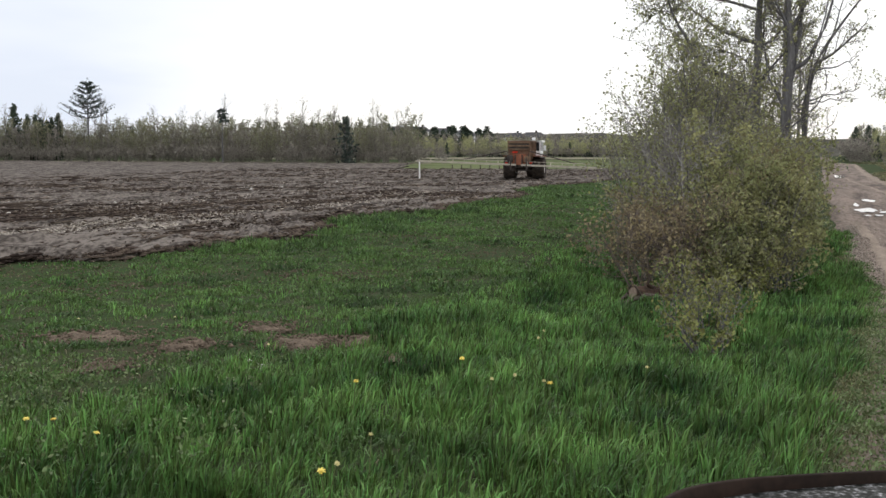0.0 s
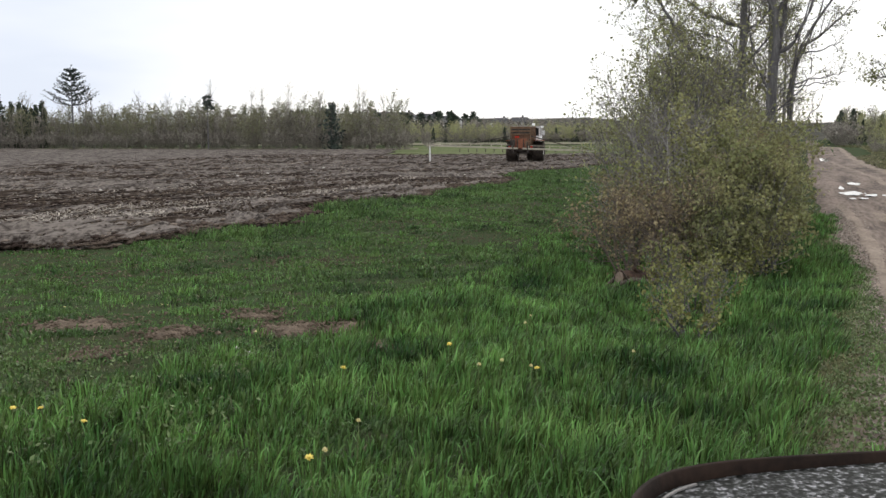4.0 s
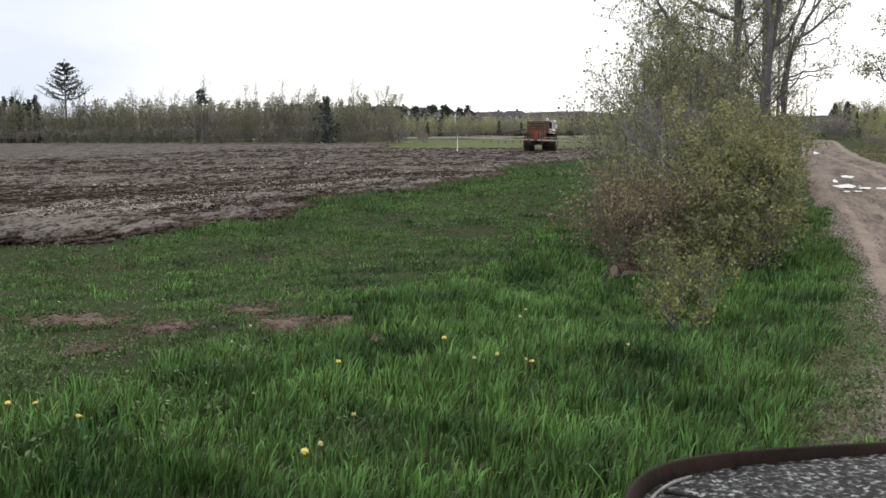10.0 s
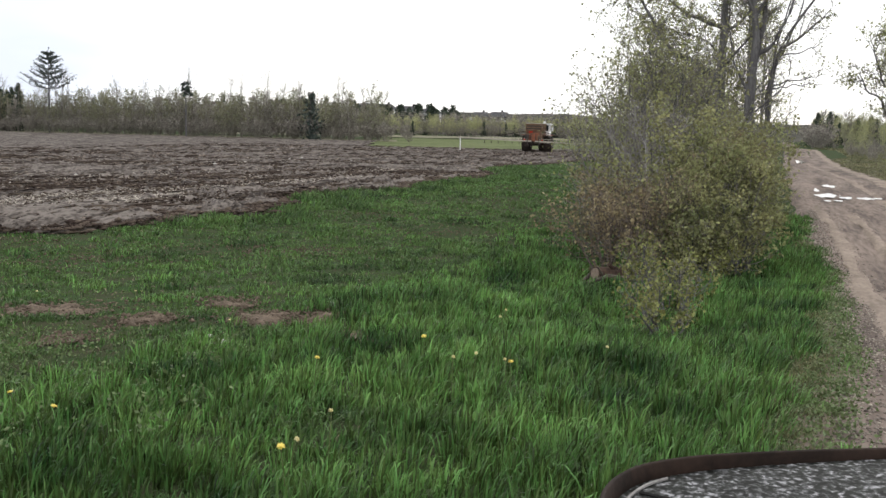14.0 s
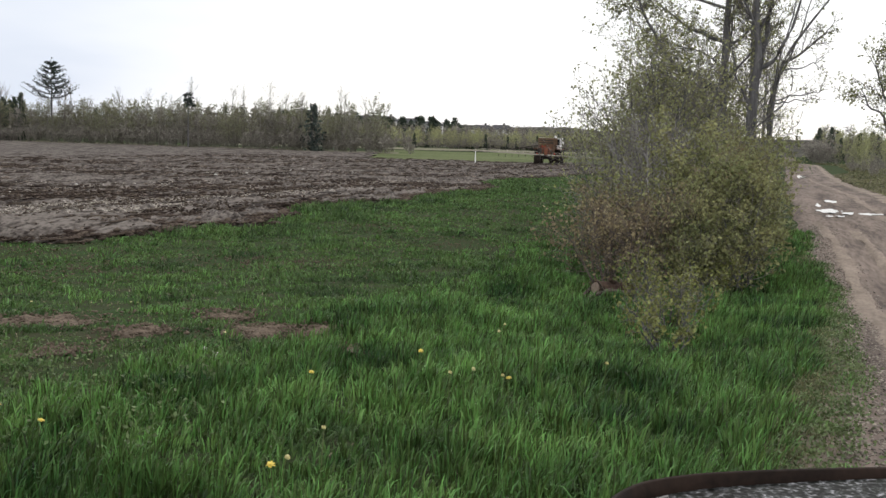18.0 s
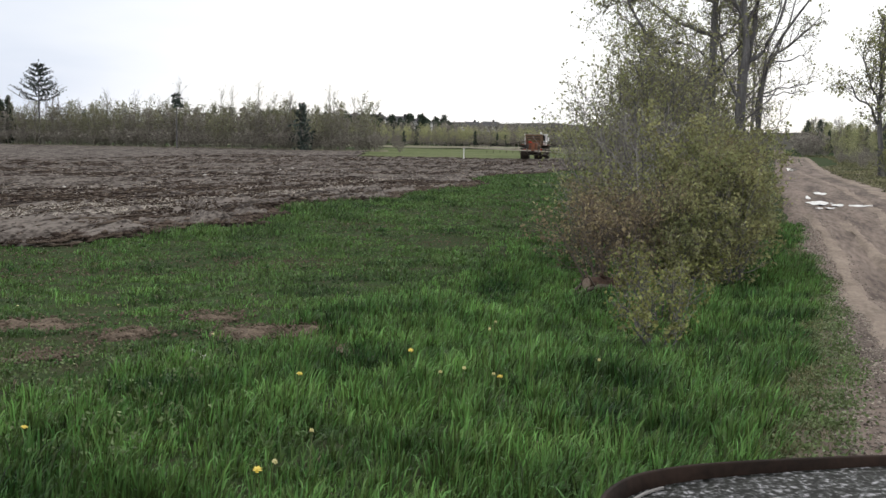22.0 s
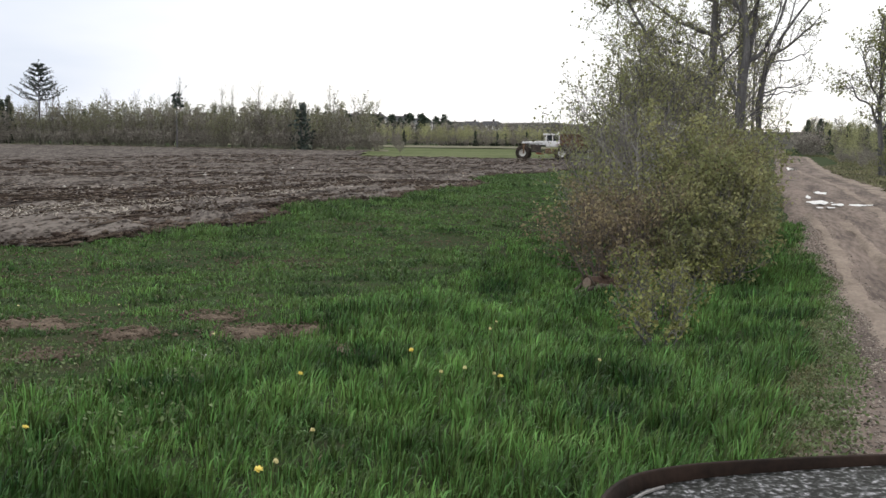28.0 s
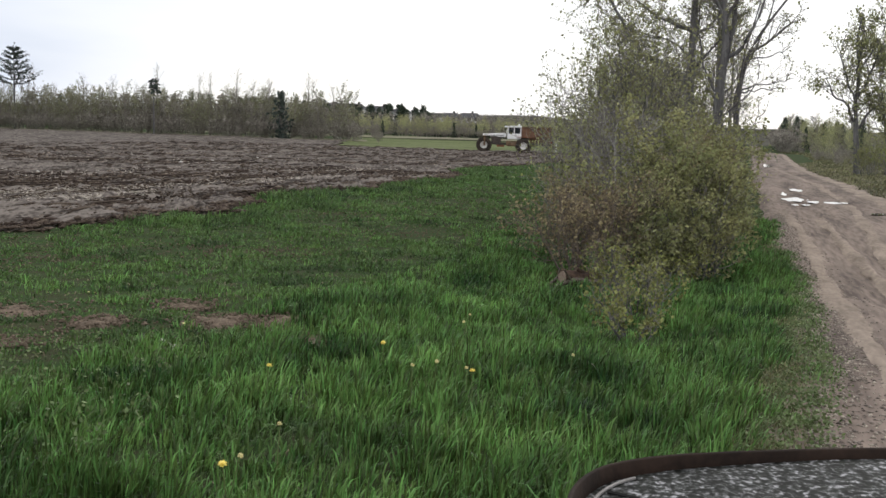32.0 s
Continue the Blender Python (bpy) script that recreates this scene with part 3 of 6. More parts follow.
def big_tree(x, y, height, radius, seed, label, leaf_n, leaf_mat, fork=0.0, lean=(0, 0), limbs=13, leaf_size=0.06, extra=(), bare=0.22):
    rng = np.random.default_rng(seed)
    rule = [(10, 0.014, 0.03, limbs, bare, 36, 0.30, 0.36), (7, 0.10, 0.08, 8, 0.15, 40, 0.5, 0.5), (5, 0.15, 0.04, 6, 0.15, 42, 0.5, 0.5), (4, 0.18, 0.0, 0, 0, 0, 0, 0)]
    paths, tips = [[], [], [], []], []
    if fork:
        paths[0].append(([(0, 0, -0.2), (0.02, 0, fork * 0.5), (0, 0, fork)], np.array([1.25, 1.0, 0.95]) * radius))
        for s in (-1, 1):
            grow(rng, (0, 0, fork - 0.1), (0.20 * s + lean[0], 0.06 * s + lean[1], 1), height - fork, radius * 0.74, 0, rule, paths, tips)
    else:
        paths[0].append(([(0, 0, -0.2), (0, 0, 0.15), (0, 0, 0.5)], np.array([1.5, 1.2, 1.02]) * radius))
        grow(rng, (0, 0, 0.3), (lean[0], lean[1], 1), height, radius, 0, rule, paths, tips)
    for start, way, length, r in extra:
        grow(rng, start, way, length, r, 1, rule, paths, tips)
    top = empty("roadside_tree", pose(x, y, float(gz(x, y))), label, "tree", "roadside trees")
    v, q = join_levels(paths, (0,), 9)
    piece("trunk", fastmesh("trunk", v, q, smooth=True), M_BARK, top)
    for path in paths[1]:
        v, q = tubes([path], 6)
        piece("limb", fastmesh("limb", v, q, smooth=True), M_BARK, top)
    v, q = join_levels(paths, (2, 3), 3)
    tagged(piece("twig_growth", fastmesh("twig_growth", v, q), M_DARKTWIG, top), kind="stuff")
    tips = np.array(tips)
    if leaf_n:
        pick = tips[rng.integers(0, len(tips), leaf_n)] + rng.normal(size=(leaf_n, 3)) * 0.06
        v, t = leaves(rng, pick, leaf_size)
        tagged(piece("crown", fastmesh("crown", v, tris=t), leaf_mat, top), kind="stuff")
    return top


def limb_tree(x, y, label, trunk, radii, limbs, seed, leaf_n, leaf_size=0.05, dense=6.0, slim=0.008, crown=0.7):
    """A tree whose main limbs follow given lines, set with forking twigs."""
    rng = np.random.default_rng(seed)
    rule = [(10, 0.014, 0.03, 10, 0.1, 38, 0.26, 0.36), (7, 0.10, 0.07, 9, 0.15, 40, 0.5, 0.5), (6, 0.16, 0.03, 7, 0.10, 44, 0.5, 0.5), (4, 0.2, 0.0, 0, 0, 0, 0, 0)]
    paths, tips = [[], [], [], []], []

    def wavy(pts, n, amount):
        pts = np.array(pts, float)
        f = np.linspace(0, len(pts) - 1, n)
        p = np.stack([np.interp(f, np.arange(len(pts)), pts[:, k]) for k in range(3)], 1)
        p[1:-1] += rng.normal(size=(n - 2, 3)) * amount
        p[1:-1] = (p[:-2] + 2 * p[1:-1] + p[2:]) / 4
        return p

    for pts, r0, r1 in [(trunk, *radii)] + list(limbs):
        stem = pts is trunk
        p = wavy(pts, 20 if stem else 14, 0.02 if stem else 0.06)
        r = np.linspace(r0, r1, len(p))
        if stem:
            r[0] = r0 * 1.35
        paths[0 if stem else 1].append((p, r))
        span = float(np.sum(np.linalg.norm(np.diff(p, axis=0), axis=1)))
        for k in range(int(span * (dense if not stem else crown))):
            f = (0.12 if not stem else 0.45) + (0.88 if not stem else 0.55) * rng.random()
            i = min(int(f * (len(p) - 1)), len(p) - 2)
            axis = p[i + 1] - p[i]
            axis = axis / np.linalg.norm(axis)
            side = np.cross(axis, rng.normal(size=3))
            side /= np.linalg.norm(side)
            a = radians(32 + 40 * rng.random())
            way = axis * math.cos(a) + side * math.sin(a)
            if stem:
                grow(rng, p[i], way + np.array([0, 0, 0.3]), 2.6 * (1.3 - f), 0.05, 1, rule, paths, tips)
            else:
                grow(rng, p[i], way, (0.6 + 0.7 * rng.random()) * (1.25 - 0.5 * f), 0.014, 2, rule, paths, tips)
    top = empty("roadside_tree", pose(x, y, float(gz(x, y))), label, "tree", "roadside trees")
    v, q = join_levels(paths, (0,), 10)
    piece("trunk", fastmesh("trunk", v, q, smooth=True), M_BARK, top)
    for path in paths[1]:
        v, q = tubes([path], 6)
        piece("limb", fastmesh("limb", v, q, smooth=True), M_BARK, top)
    for lv in (2, 3):
        paths[lv] = [(p, np.maximum(r, slim)) for p, r in paths[lv]]
    v, q = join_levels(paths, (2, 3), 3)
    tagged(piece("twig_growth", fastmesh("twig_growth", v, q), M_DARKTWIG, top), kind="stuff")
    tips = np.array(tips)
    pick = tips[rng.integers(0, len(tips), leaf_n)] + rng.normal(size=(leaf_n, 3)) * 0.06
    v, t = leaves(rng, pick, leaf_size)
    tagged(piece("crown", fastmesh("crown", v, tris=t), M_LEAF, top), kind="stuff")
    return top


def build_hedge():
    shrub(4.28, 15.1, 1.72, 1.05, 12, M_OLIVE, M_DARKTWIG, 10500, 0.054, "spreading shrub with small olive-green spring leaves", 3, kids=(9, 6))
    shrub(2.70, 13.6, 1.15, 0.75, 12, M_RUST, M_REDTWIG, 3600, 0.044, "low shrub of brown twigs with few bronze leaves", 4, kids=(10, 8))
    shrub(3.40, 14.4, 1.42, 0.85, 10, M_OLIVE, M_REDTWIG, 2200, 0.048, "twiggy shrub with brown stems and olive buds", 5, kids=(10, 7))
    shrub(3.05, 15.3, 1.30, 0.75, 10, M_DULL, M_TWIG, 1400, 0.050, "rounded grey-olive shrub in the hedgerow", 18, kids=(10, 7))
    shrub(4.95, 16.6, 1.6, 0.55, 9, M_RUST, M_REDTWIG, 7000, 0.052, "shrub with bronze young leaves beside the dirt road", 6, kids=(9, 6))
    shrub(2.22, 8.95, 0.24, 0.30, 7, M_DULL, M_DARKTWIG, 420, 0.038, "small leafy shrub standing in tall grass", 7, kids=(5, 4))
    shrub(2.40, 9.8, 0.36, 0.26, 8, M_DULL, M_DARKTWIG, 520, 0.038, "low olive shrub spreading before the hedgerow", 70, kids=(6, 4))
    shrub(2.72, 10.7, 0.46, 0.42, 8, M_DULL, M_DARKTWIG, 620, 0.038, "low leafy shrub among rank grass", 71, kids=(6, 4))
    shrub(3.75, 13.1, 0.55, 0.5, 9, M_DULL, M_DARKTWIG, 1400, 0.038, "low leafy growth under the large shrub", 72, kids=(6, 5))
    shrub(2.75, 11.4, 0.60, 0.45, 7, M_DULL, M_DARKTWIG, 1100, 0.038, "small olive shrub at the edge of the hedgerow", 8, kids=(6, 5))
    shrub(4.25, 13.9, 1.2, 0.65, 10, M_OLIVE, M_DARKTWIG, 5200, 0.050, "rounded olive shrub at the front of the hedgerow", 79, kids=(8, 6))
    shrub(3.66, 13.5, 0.95, 0.6, 9, M_OLIVE, M_DARKTWIG, 3600, 0.048, "olive shrub with open dark stems near a log", 80, kids=(8, 6))
    shrub(4.72, 15.0, 1.25, 0.6, 8, M_OLIVE, M_DARKTWIG, 5500, 0.052, "olive-leaved shrub at the road's verge", 78, kids=(8, 5))
    shrub(4.25, 18.6, 2.0, 0.6, 8, M_LEAF, M_TWIG, 900, 0.045, "grey bare-twigged shrub with a few leaves", 9, kids=(12, 10), thick=0.003)
    shrub(3.70, 20.0, 2.0, 0.45, 7, M_LEAF, M_TWIG, 2000, 0.052, "leafy shrub with fresh green leaves in the hedgerow", 75, kids=(9, 7), thick=0.003)
    shrub(4.35, 20.6, 2.7, 0.50, 7, M_LEAF, M_DARKTWIG, 2000, 0.062, "shrub with yellow-green young leaves", 10, thick=0.003)
    shrub(4.85, 21.6, 3.2, 0.8, 6, M_LEAF, M_DARKTWIG, 2700, 0.062, "small tree of many stems with yellow-green leaves", 11, kids=(11, 8), thick=0.0035)
    shrub(5.6, 22.6, 3.7, 0.9, 6, M_LEAF, M_DARKTWIG, 3000, 0.064, "multi-stemmed small tree with thin young leaves", 12, kids=(12, 8), thick=0.0035)
    shrub(6.0, 24.5, 3.0, 0.9, 5, M_LEAF, M_DARKTWIG, 2000, 0.068, "upright sapling thicket with yellow-green buds", 15, kids=(12, 8), thick=0.004)
    shrub(6.0, 28.0, 3.7, 1.0, 6, M_LEAF, M_DARKTWIG, 3600, 0.072, "tall leafy thicket behind the hedgerow shrubs", 19, kids=(12, 8), thick=0.004)
    shrub(7.5, 25.5, 1.9, 0.7, 6, M_LEAF, M_DARKTWIG, 3000, 0.042, "upright grey sapling thicket, lightly leafed", 16, kids=(11, 8), thick=0.004)
    shrub(9.0, 29.0, 1.9, 0.9, 7, M_LEAF, M_DARKTWIG, 3000, 0.046, "tall twiggy thicket beneath the big trees", 17, kids=(11, 8), thick=0.004)
    shrub(9.2, 36.6, 4.6, 0.9, 8, M_LEAF, M_DARKTWIG, 3400, 0.085, "tall dark-twigged thicket behind the big trees", 73, kids=(11, 8), thick=0.006)
    shrub(10.9, 37.5, 4.8, 0.8, 8, M_LEAF, M_DARKTWIG, 2000, 0.085, "tall bare thicket between the big trees", 74, kids=(11, 8), thick=0.006)
    shrub(6.7, 21.8, 1.7, 0.6, 8, M_OLIVE, M_TWIG, 4200, 0.062, "olive roadside shrub in a dense row", 13)
    shrub(7.9, 25.5, 1.85, 0.6, 8, M_OLIVE, M_TWIG, 3600, 0.070, "olive shrub under large trees", 14)
    shrub(3.95, 17.2, 2.15, 0.38, 3, M_LEAF, M_PALETWIG, 60, 0.05, "bare pale-grey sapling forking above the shrubs", 76, kids=(6, 4), thick=0.0035)
    k = 20
    for u, v, h in ((33, -3.0, 3.4), (34, -2.2, 2.6), (35.2, -2.3, 4.8), (38, -2.7, 3.6), (42, -3.1, 4.0), (43, -2.1, 2.4), (48, -2.6, 4.2), (55, -2.5, 3.6), (62, -2.7, 4.0), (70, -2.4, 3.4), (80, -2.6, 4.0), (92, -2.5, 4.0)):
        x, y = xy(u, v)
        shrub(x, y, h * 0.8, 0.65, 6, (M_LEAF, M_OLIVE)[k % 2], M_DARKTWIG, 1300, 0.12, "hedgerow shrub with thin spring foliage", k, kids=(7, 6))
        k += 1
    limb_tree(9.91, 34.0, "tall roadside tree with a straight grey trunk, budding", [(0, 0, -0.2), (-0.05, 0, 2.3), (-0.03, 0, 3.7), (-0.02, 0, 6.1), (0.1, 0, 10.0), (0.0, 0, 14.0)], (0.20, 0.03), [
        ([(-0.12, 0, 3.7), (-0.98, -0.1, 4.2), (-1.53, -0.2, 4.42), (-2.0, -0.3, 4.85), (-2.38, -0.4, 5.36), (-2.76, -0.5, 6.05), (-3.3, -0.6, 7.2)], 0.12, 0.02),
        ([(-0.05, 0, 5.3), (-0.49, 0.1, 5.44), (-1.04, 0.2, 5.66), (-1.5, 0.3, 5.91), (-2.2, 0.5, 6.5), (-2.9, 0.6, 7.4)], 0.075, 0.015),
        ([(0.05, 0, 5.1), (0.42, -0.1, 5.43), (0.63, -0.2, 5.7), (0.85, -0.3, 6.1), (1.1, -0.4, 7.4)], 0.055, 0.012),
        ([(0, 0, 6.3), (-1.6, 0.2, 6.75), (-2.5, 0.3, 6.75), (-3.1, 0.3, 6.4), (-3.5, 0.2, 5.9)], 0.05, 0.012),
        ([(0, 0, 4.4), (-0.5, 0.5, 4.9), (-1.2, 1.0, 5.2), (-2.2, 1.3, 5.5)], 0.035, 0.01),
        ([(-0.02, 0, 2.9), (-0.6, 0.4, 3.3), (-1.3, 0.7, 3.5), (-2.3, 0.9, 4.0)], 0.03, 0.01),
        ([(0, 0, 7.0), (0.7, 0.4, 8.0), (1.3, 0.6, 9.5), (1.6, 0.6, 11.5)], 0.06, 0.012)], 31, 12500, 0.076, 7.5, slim=0.0065)
    limb_tree(10.55, 33.0, "tall forked roadside tree with a dark grey trunk, almost bare", [(0, 0, -0.2), (0.0, 0, 1.9), (-0.08, 0, 2.9), (0.0, 0, 4.0), (0.08, 0, 4.6), (-0.02, 0, 5.4), (-0.05, 0, 6.2), (-0.3, 0, 9.0), (-0.5, 0, 13.0)], (0.20, 0.03), [
        ([(0.06, 0, 4.45), (0.24, 0.1, 4.74), (0.31, 0.15, 5.34), (0.38, 0.2, 6.05), (0.6, 0.3, 8.0), (0.7, 0.4, 11.5)], 0.13, 0.02),
        ([(-0.02, 0, 4.0), (0.15, -0.1, 4.31), (0.48, -0.2, 4.75), (0.81, -0.3, 5.27), (1.07, -0.4, 6.05), (1.5, -0.6, 8.5)], 0.10, 0.018),
        ([(-0.05, 0, 3.3), (-0.4, 0.3, 3.9), (-0.6, 0.5, 4.8), (-0.9, 0.7, 6.2)], 0.045, 0.012),
        ([(0.0, 0, 2.6), (0.5, -0.2, 2.9), (0.9, -0.3, 3.6), (1.1, -0.4, 4.3)], 0.035, 0.01)], 32, 1300, 0.075, 1.8, slim=0.0065, crown=0.35)
    limb_tree(12.09, 36.0, "slender roadside tree of several stems leaning over the road", [(0, 0, -0.2), (0.0, 0, 2.0), (0.02, 0, 3.6), (0.25, 0, 4.75), (0.78, 0, 5.7), (1.42, 0, 6.5), (2.4, 0, 7.8)], (0.10, 0.02), [
        ([(-0.01, 0, 2.5), (0.09, 0.2, 4.18), (0.72, 0.3, 5.13), (1.05, 0.4, 6.08), (1.5, 0.5, 7.5)], 0.055, 0.015),
        ([(-0.02, 0, 2.2), (-0.1, -0.2, 4.0), (0.2, -0.4, 5.4), (0.5, -0.5, 7.2)], 0.055, 0.015),
        ([(0.02, 0, 3.5), (0.89, -0.1, 3.64), (1.77, -0.2, 3.69)], 0.03, 0.008),
        ([(0.03, 0, 3.58), (1.27, 0.1, 3.87), (2.0, 0.2, 4.04)], 0.03, 0.008),
        ([(0.22, 0, 4.56), (1.41, 0.1, 4.87), (1.78, 0.1, 5.12)], 0.028, 0.008),
        ([(0, 0, 2.1), (0.57, 0.2, 2.4), (0.94, 0.3, 2.8), (1.2, 0.3, 3.3)], 0.03, 0.008),
        ([(0, 0, 1.3), (0.5, 0.1, 1.9), (0.9, 0.1, 2.2)], 0.025, 0.008)], 33, 700, 0.08, 1.6, slim=0.006, crown=0.15)
    for k, (u, v, h) in enumerate(((50, -1.5, 10), (60, -1.8, 9), (74, -1.4, 9))):
        x, y = xy(u, v)
        big_tree(x, y, h, 0.13, 40 + k, "hedgerow tree with thin yellow-green crown", 1500, M_LEAF, leaf_size=0.09)
    bank_tree = limb_tree(36.56, 80.0, "spreading tree with grey-green young leaves beyond the road", [(0, 0, -0.2), (-0.08, 0, 0.8), (-0.14, 0, 1.54), (-0.22, 0, 2.2), (-0.16, 0, 3.3), (-0.3, 0, 4.3), (-0.2, 0, 5.1)], (0.10, 0.02), [
        ([(-0.14, 0, 1.5), (-0.48, 0.1, 2.2), (-0.93, 0.2, 2.6), (-1.1, 0.2, 3.1)], 0.05, 0.012),
        ([(-0.11, 0, 1.5), (0.2, -0.1, 2.05), (0.55, -0.2, 2.4), (0.9, -0.3, 3.2)], 0.05, 0.012),
        ([(-0.22, 0, 2.2), (-0.58, -0.2, 2.9), (-0.9, -0.3, 3.6), (-0.8, -0.3, 4.4)], 0.04, 0.01),
        ([(-0.16, 0, 3.2), (0.17, 0.2, 3.8), (0.58, 0.3, 4.3), (0.7, 0.3, 5.0)], 0.04, 0.01),
        ([(-0.12, 0, 1.4), (-0.05, 0.4, 2.3), (0.1, 0.7, 3.4), (0.3, 0.9, 4.6)], 0.04, 0.01)], 50, 3800, 0.085, 7.0, slim=0.004)
    bank_tree.matrix_basis = bank_tree.matrix_basis @ Matrix.Diagonal((2.4, 2.4, 2.4, 1))
    x, y = xy(90, 10.4)
    big_tree(x, y, 10, 0.14, 51, "spreading tree with grey-green young leaves beyond the road", 5000, M_LEAF, fork=1.7, leaf_size=0.2, limbs=18, bare=0.1)
    for k, (u, v, h) in enumerate(((74, 9.0, 2.2), (80, 9.8, 2.6), (88, 10.4, 2.4), (66, 9.2, 1.6), (84, 8.2, 1.9), (86.5, 9.0, 2.3))):
        x, y = xy(u, v)
        shrub(x, y, h, 1.4, 9, M_DULL, M_TWIG, 1000, 0.10, "dark brushy shrub on the bank beyond the road", 60 + k, kids=(7, 5))


build_hedge()


# ---- distant trees ----
def far_hardwood(name, height, seed, leaf_n, leaf_mat, label, group, slim=1.0):
    rng = np.random.default_rng(seed)
    rule = [(6, 0.04, 0.04, 15, 0.06, 34 * slim, 0.34, 0.5), (3, 0.10, 0.10, 5, 0.15, 34, 0.5, 0.5), (2, 0.15, 0.05, 0, 0, 0, 0, 0)]
    paths, tips = [[], [], []], []
    grow(rng, (0, 0, -0.2), (0.03 * rng.normal(), 0.03 * rng.normal(), 1), height, 0.12, 0, rule, paths, tips)
    for lv in (1, 2):
        paths[lv] = [(p, np.maximum(r, 0.016)) for p, r in paths[lv]]
    top = empty(name, pose(0, 0, 0), label, "tree", group)
    v, q = join_levels(paths, (0,), 5)
    piece("trunk", fastmesh("trunk", v, q), M_FARTWIG, top)
    v, q = join_levels(paths, (1, 2), 3)
    tagged(piece("branching", fastmesh("branching", v, q), M_FARTWIG, top), kind="stuff")
    tips = np.array(tips)
    leaf_n = int(leaf_n * 0.5)
    pick = tips[rng.integers(0, len(tips), leaf_n)] + rng.normal(size=(leaf_n, 3)) * 0.25
    v, t = leaves(rng, pick, 0.28)
    tagged(piece("crown", fastmesh("crown", v, tris=t), leaf_mat, top), kind="stuff")
    return top


def conifer(name, height, width, seed, mat, label, group, tiers=16, droop=0.25, bare=0.05, gap=0.0):
    rng = np.random.default_rng(seed)
    cs, ds, ss = [], [], []
    trunk = [([(0, 0, -0.2), (0, 0, height * 0.5), (0, 0, height)], np.array([0.016, 0.011, 0.002]) * height)]
    boughs = []
    for k in range(tiers):
        f = bare + (1 - bare) * k / tiers
        reach = width * (1 - f) ** 0.8 * (0.75 + 0.5 * rng.random())
        for j in range(rng.integers(5, 8)):
            a = rng.random() * 2 * np.pi
            r = reach * (0.7 + 0.5 * rng.random()) + 0.15
            z = height * f + rng.normal() * 0.1
            p0, p1 = np.array([0, 0, z]), np.array([math.cos(a) * r, math.sin(a) * r, z - droop * r])
            boughs.append(([p0, (p0 + p1) / 2 + (0, 0, 0.08 * r), p1], np.array([0.03, 0.02, 0.01]) * max(1, height / 12)))
            for g in np.linspace(0.3 if gap else 0.12, 1, 9):
                cs.append(p0 + (p1 - p0) * g + rng.normal(size=3) * (0.05 + 0.06 * r))
    if gap:
        cs, boughs = [], []
        for k in range(tiers):
            f = bare + (1 - bare) * (k + 0.25 * rng.random()) / tiers
            for j in range(7):
                a = 2 * np.pi * (j + 0.6 * rng.random()) / 7 + k * 0.7
                r = (width * (1 - (f - bare) / (1 - bare)) ** 0.82 + 0.25) * (0.72 + 0.36 * rng.random())
                out = np.array([math.cos(a), math.sin(a), 0.0])
                p0 = np.array([0, 0, height * f])
                p1, p2 = p0 + out * r * 0.55 + (0, 0, 0.10 * r), p0 + out * r + (0, 0, -droop * r)
                boughs.append(([p0, p1, p2], np.array([0.09, 0.07, 0.03])))
                for g in np.linspace(0.18, 1.04, 38):
                    q = p0 * (1 - g) ** 2 + 2 * p1 * g * (1 - g) + p2 * g * g
                    cs.append(q + rng.normal(size=3) * np.array([0.15, 0.15, 0.05]) * (0.5 + 0.7 * g))
        for g in np.linspace(0.9, 1.02, 14):
            cs.append(np.array([0, 0, height * g]) + rng.normal(size=3) * np.array([0.22, 0.22, 0.1]))
    cs = np.array(cs)
    top = empty(name, pose(0, 0, 0), label, "tree", group)
    v, q = tubes(trunk, 6)
    piece("trunk", fastmesh("trunk", v, q), M_BARK, top)
    v, q = tubes(boughs, 3)
    tagged(piece("bough_growth", fastmesh("bough_growth", v, q), M_BARK, top), kind="stuff")
    v, t = leaves(rng, cs, 0.34 if gap else 0.085 * width + 0.32, droop=0.0 if gap else 0.4)
    tagged(piece("needle_mass", fastmesh("needle_mass", v, tris=t), mat, top), kind="stuff")
    return top


def place(ob, x, y, scale, turn, z=None):
    return pose(x, y, float(gz(x, y)) if z is None else z, 0, 0, turn) @ Matrix.Diagonal((scale, scale, scale, 1))


def crowd(src, name, mat, label, rng, x, y, size, every, swell, wide=1.0):
    """Leaf masses of many far trees joined: a share of the source's leaves, each one made larger."""
    leafy = [c for c in src.children if c.name.startswith(("crown", "needle"))][0].data
    co = np.zeros(len(leafy.vertices) * 3, np.float32)
    leafy.vertices.foreach_get("co", co)
    quad = co.reshape(-1, 4, 3)[::every]
    co = (quad[:, :1] + (quad - quad[:, :1]) * swell).reshape(-1, 3)
    i = np.arange(len(quad))[:, None] * 4
    tri = np.concatenate([i + np.array([[0, 1, 2]]), i + np.array([[0, 2, 3]])])
    a = rng.random(len(x)) * 2 * np.pi
    c, s = np.cos(a)[:, None], np.sin(a)[:, None]
    v = np.stack([(co[None, :, 0] * c - co[None, :, 1] * s) * wide, (co[None, :, 0] * s + co[None, :, 1] * c) * wide, co[None, :, 2] + 0 * c], -1) * np.asarray(size)[:, None, None]
    v = v + np.stack([x, y, gz(x, y) + 0.6 * (np.asarray(y) > 330)], 1)[:, None, :]
    t = (np.arange(len(x))[:, None, None] * len(co) + tri[None]).reshape(-1, 3)
    return tagged(piece(name, fastmesh(name, v.reshape(-1, 3), tris=t), mat), label, "woods", kind="stuff")


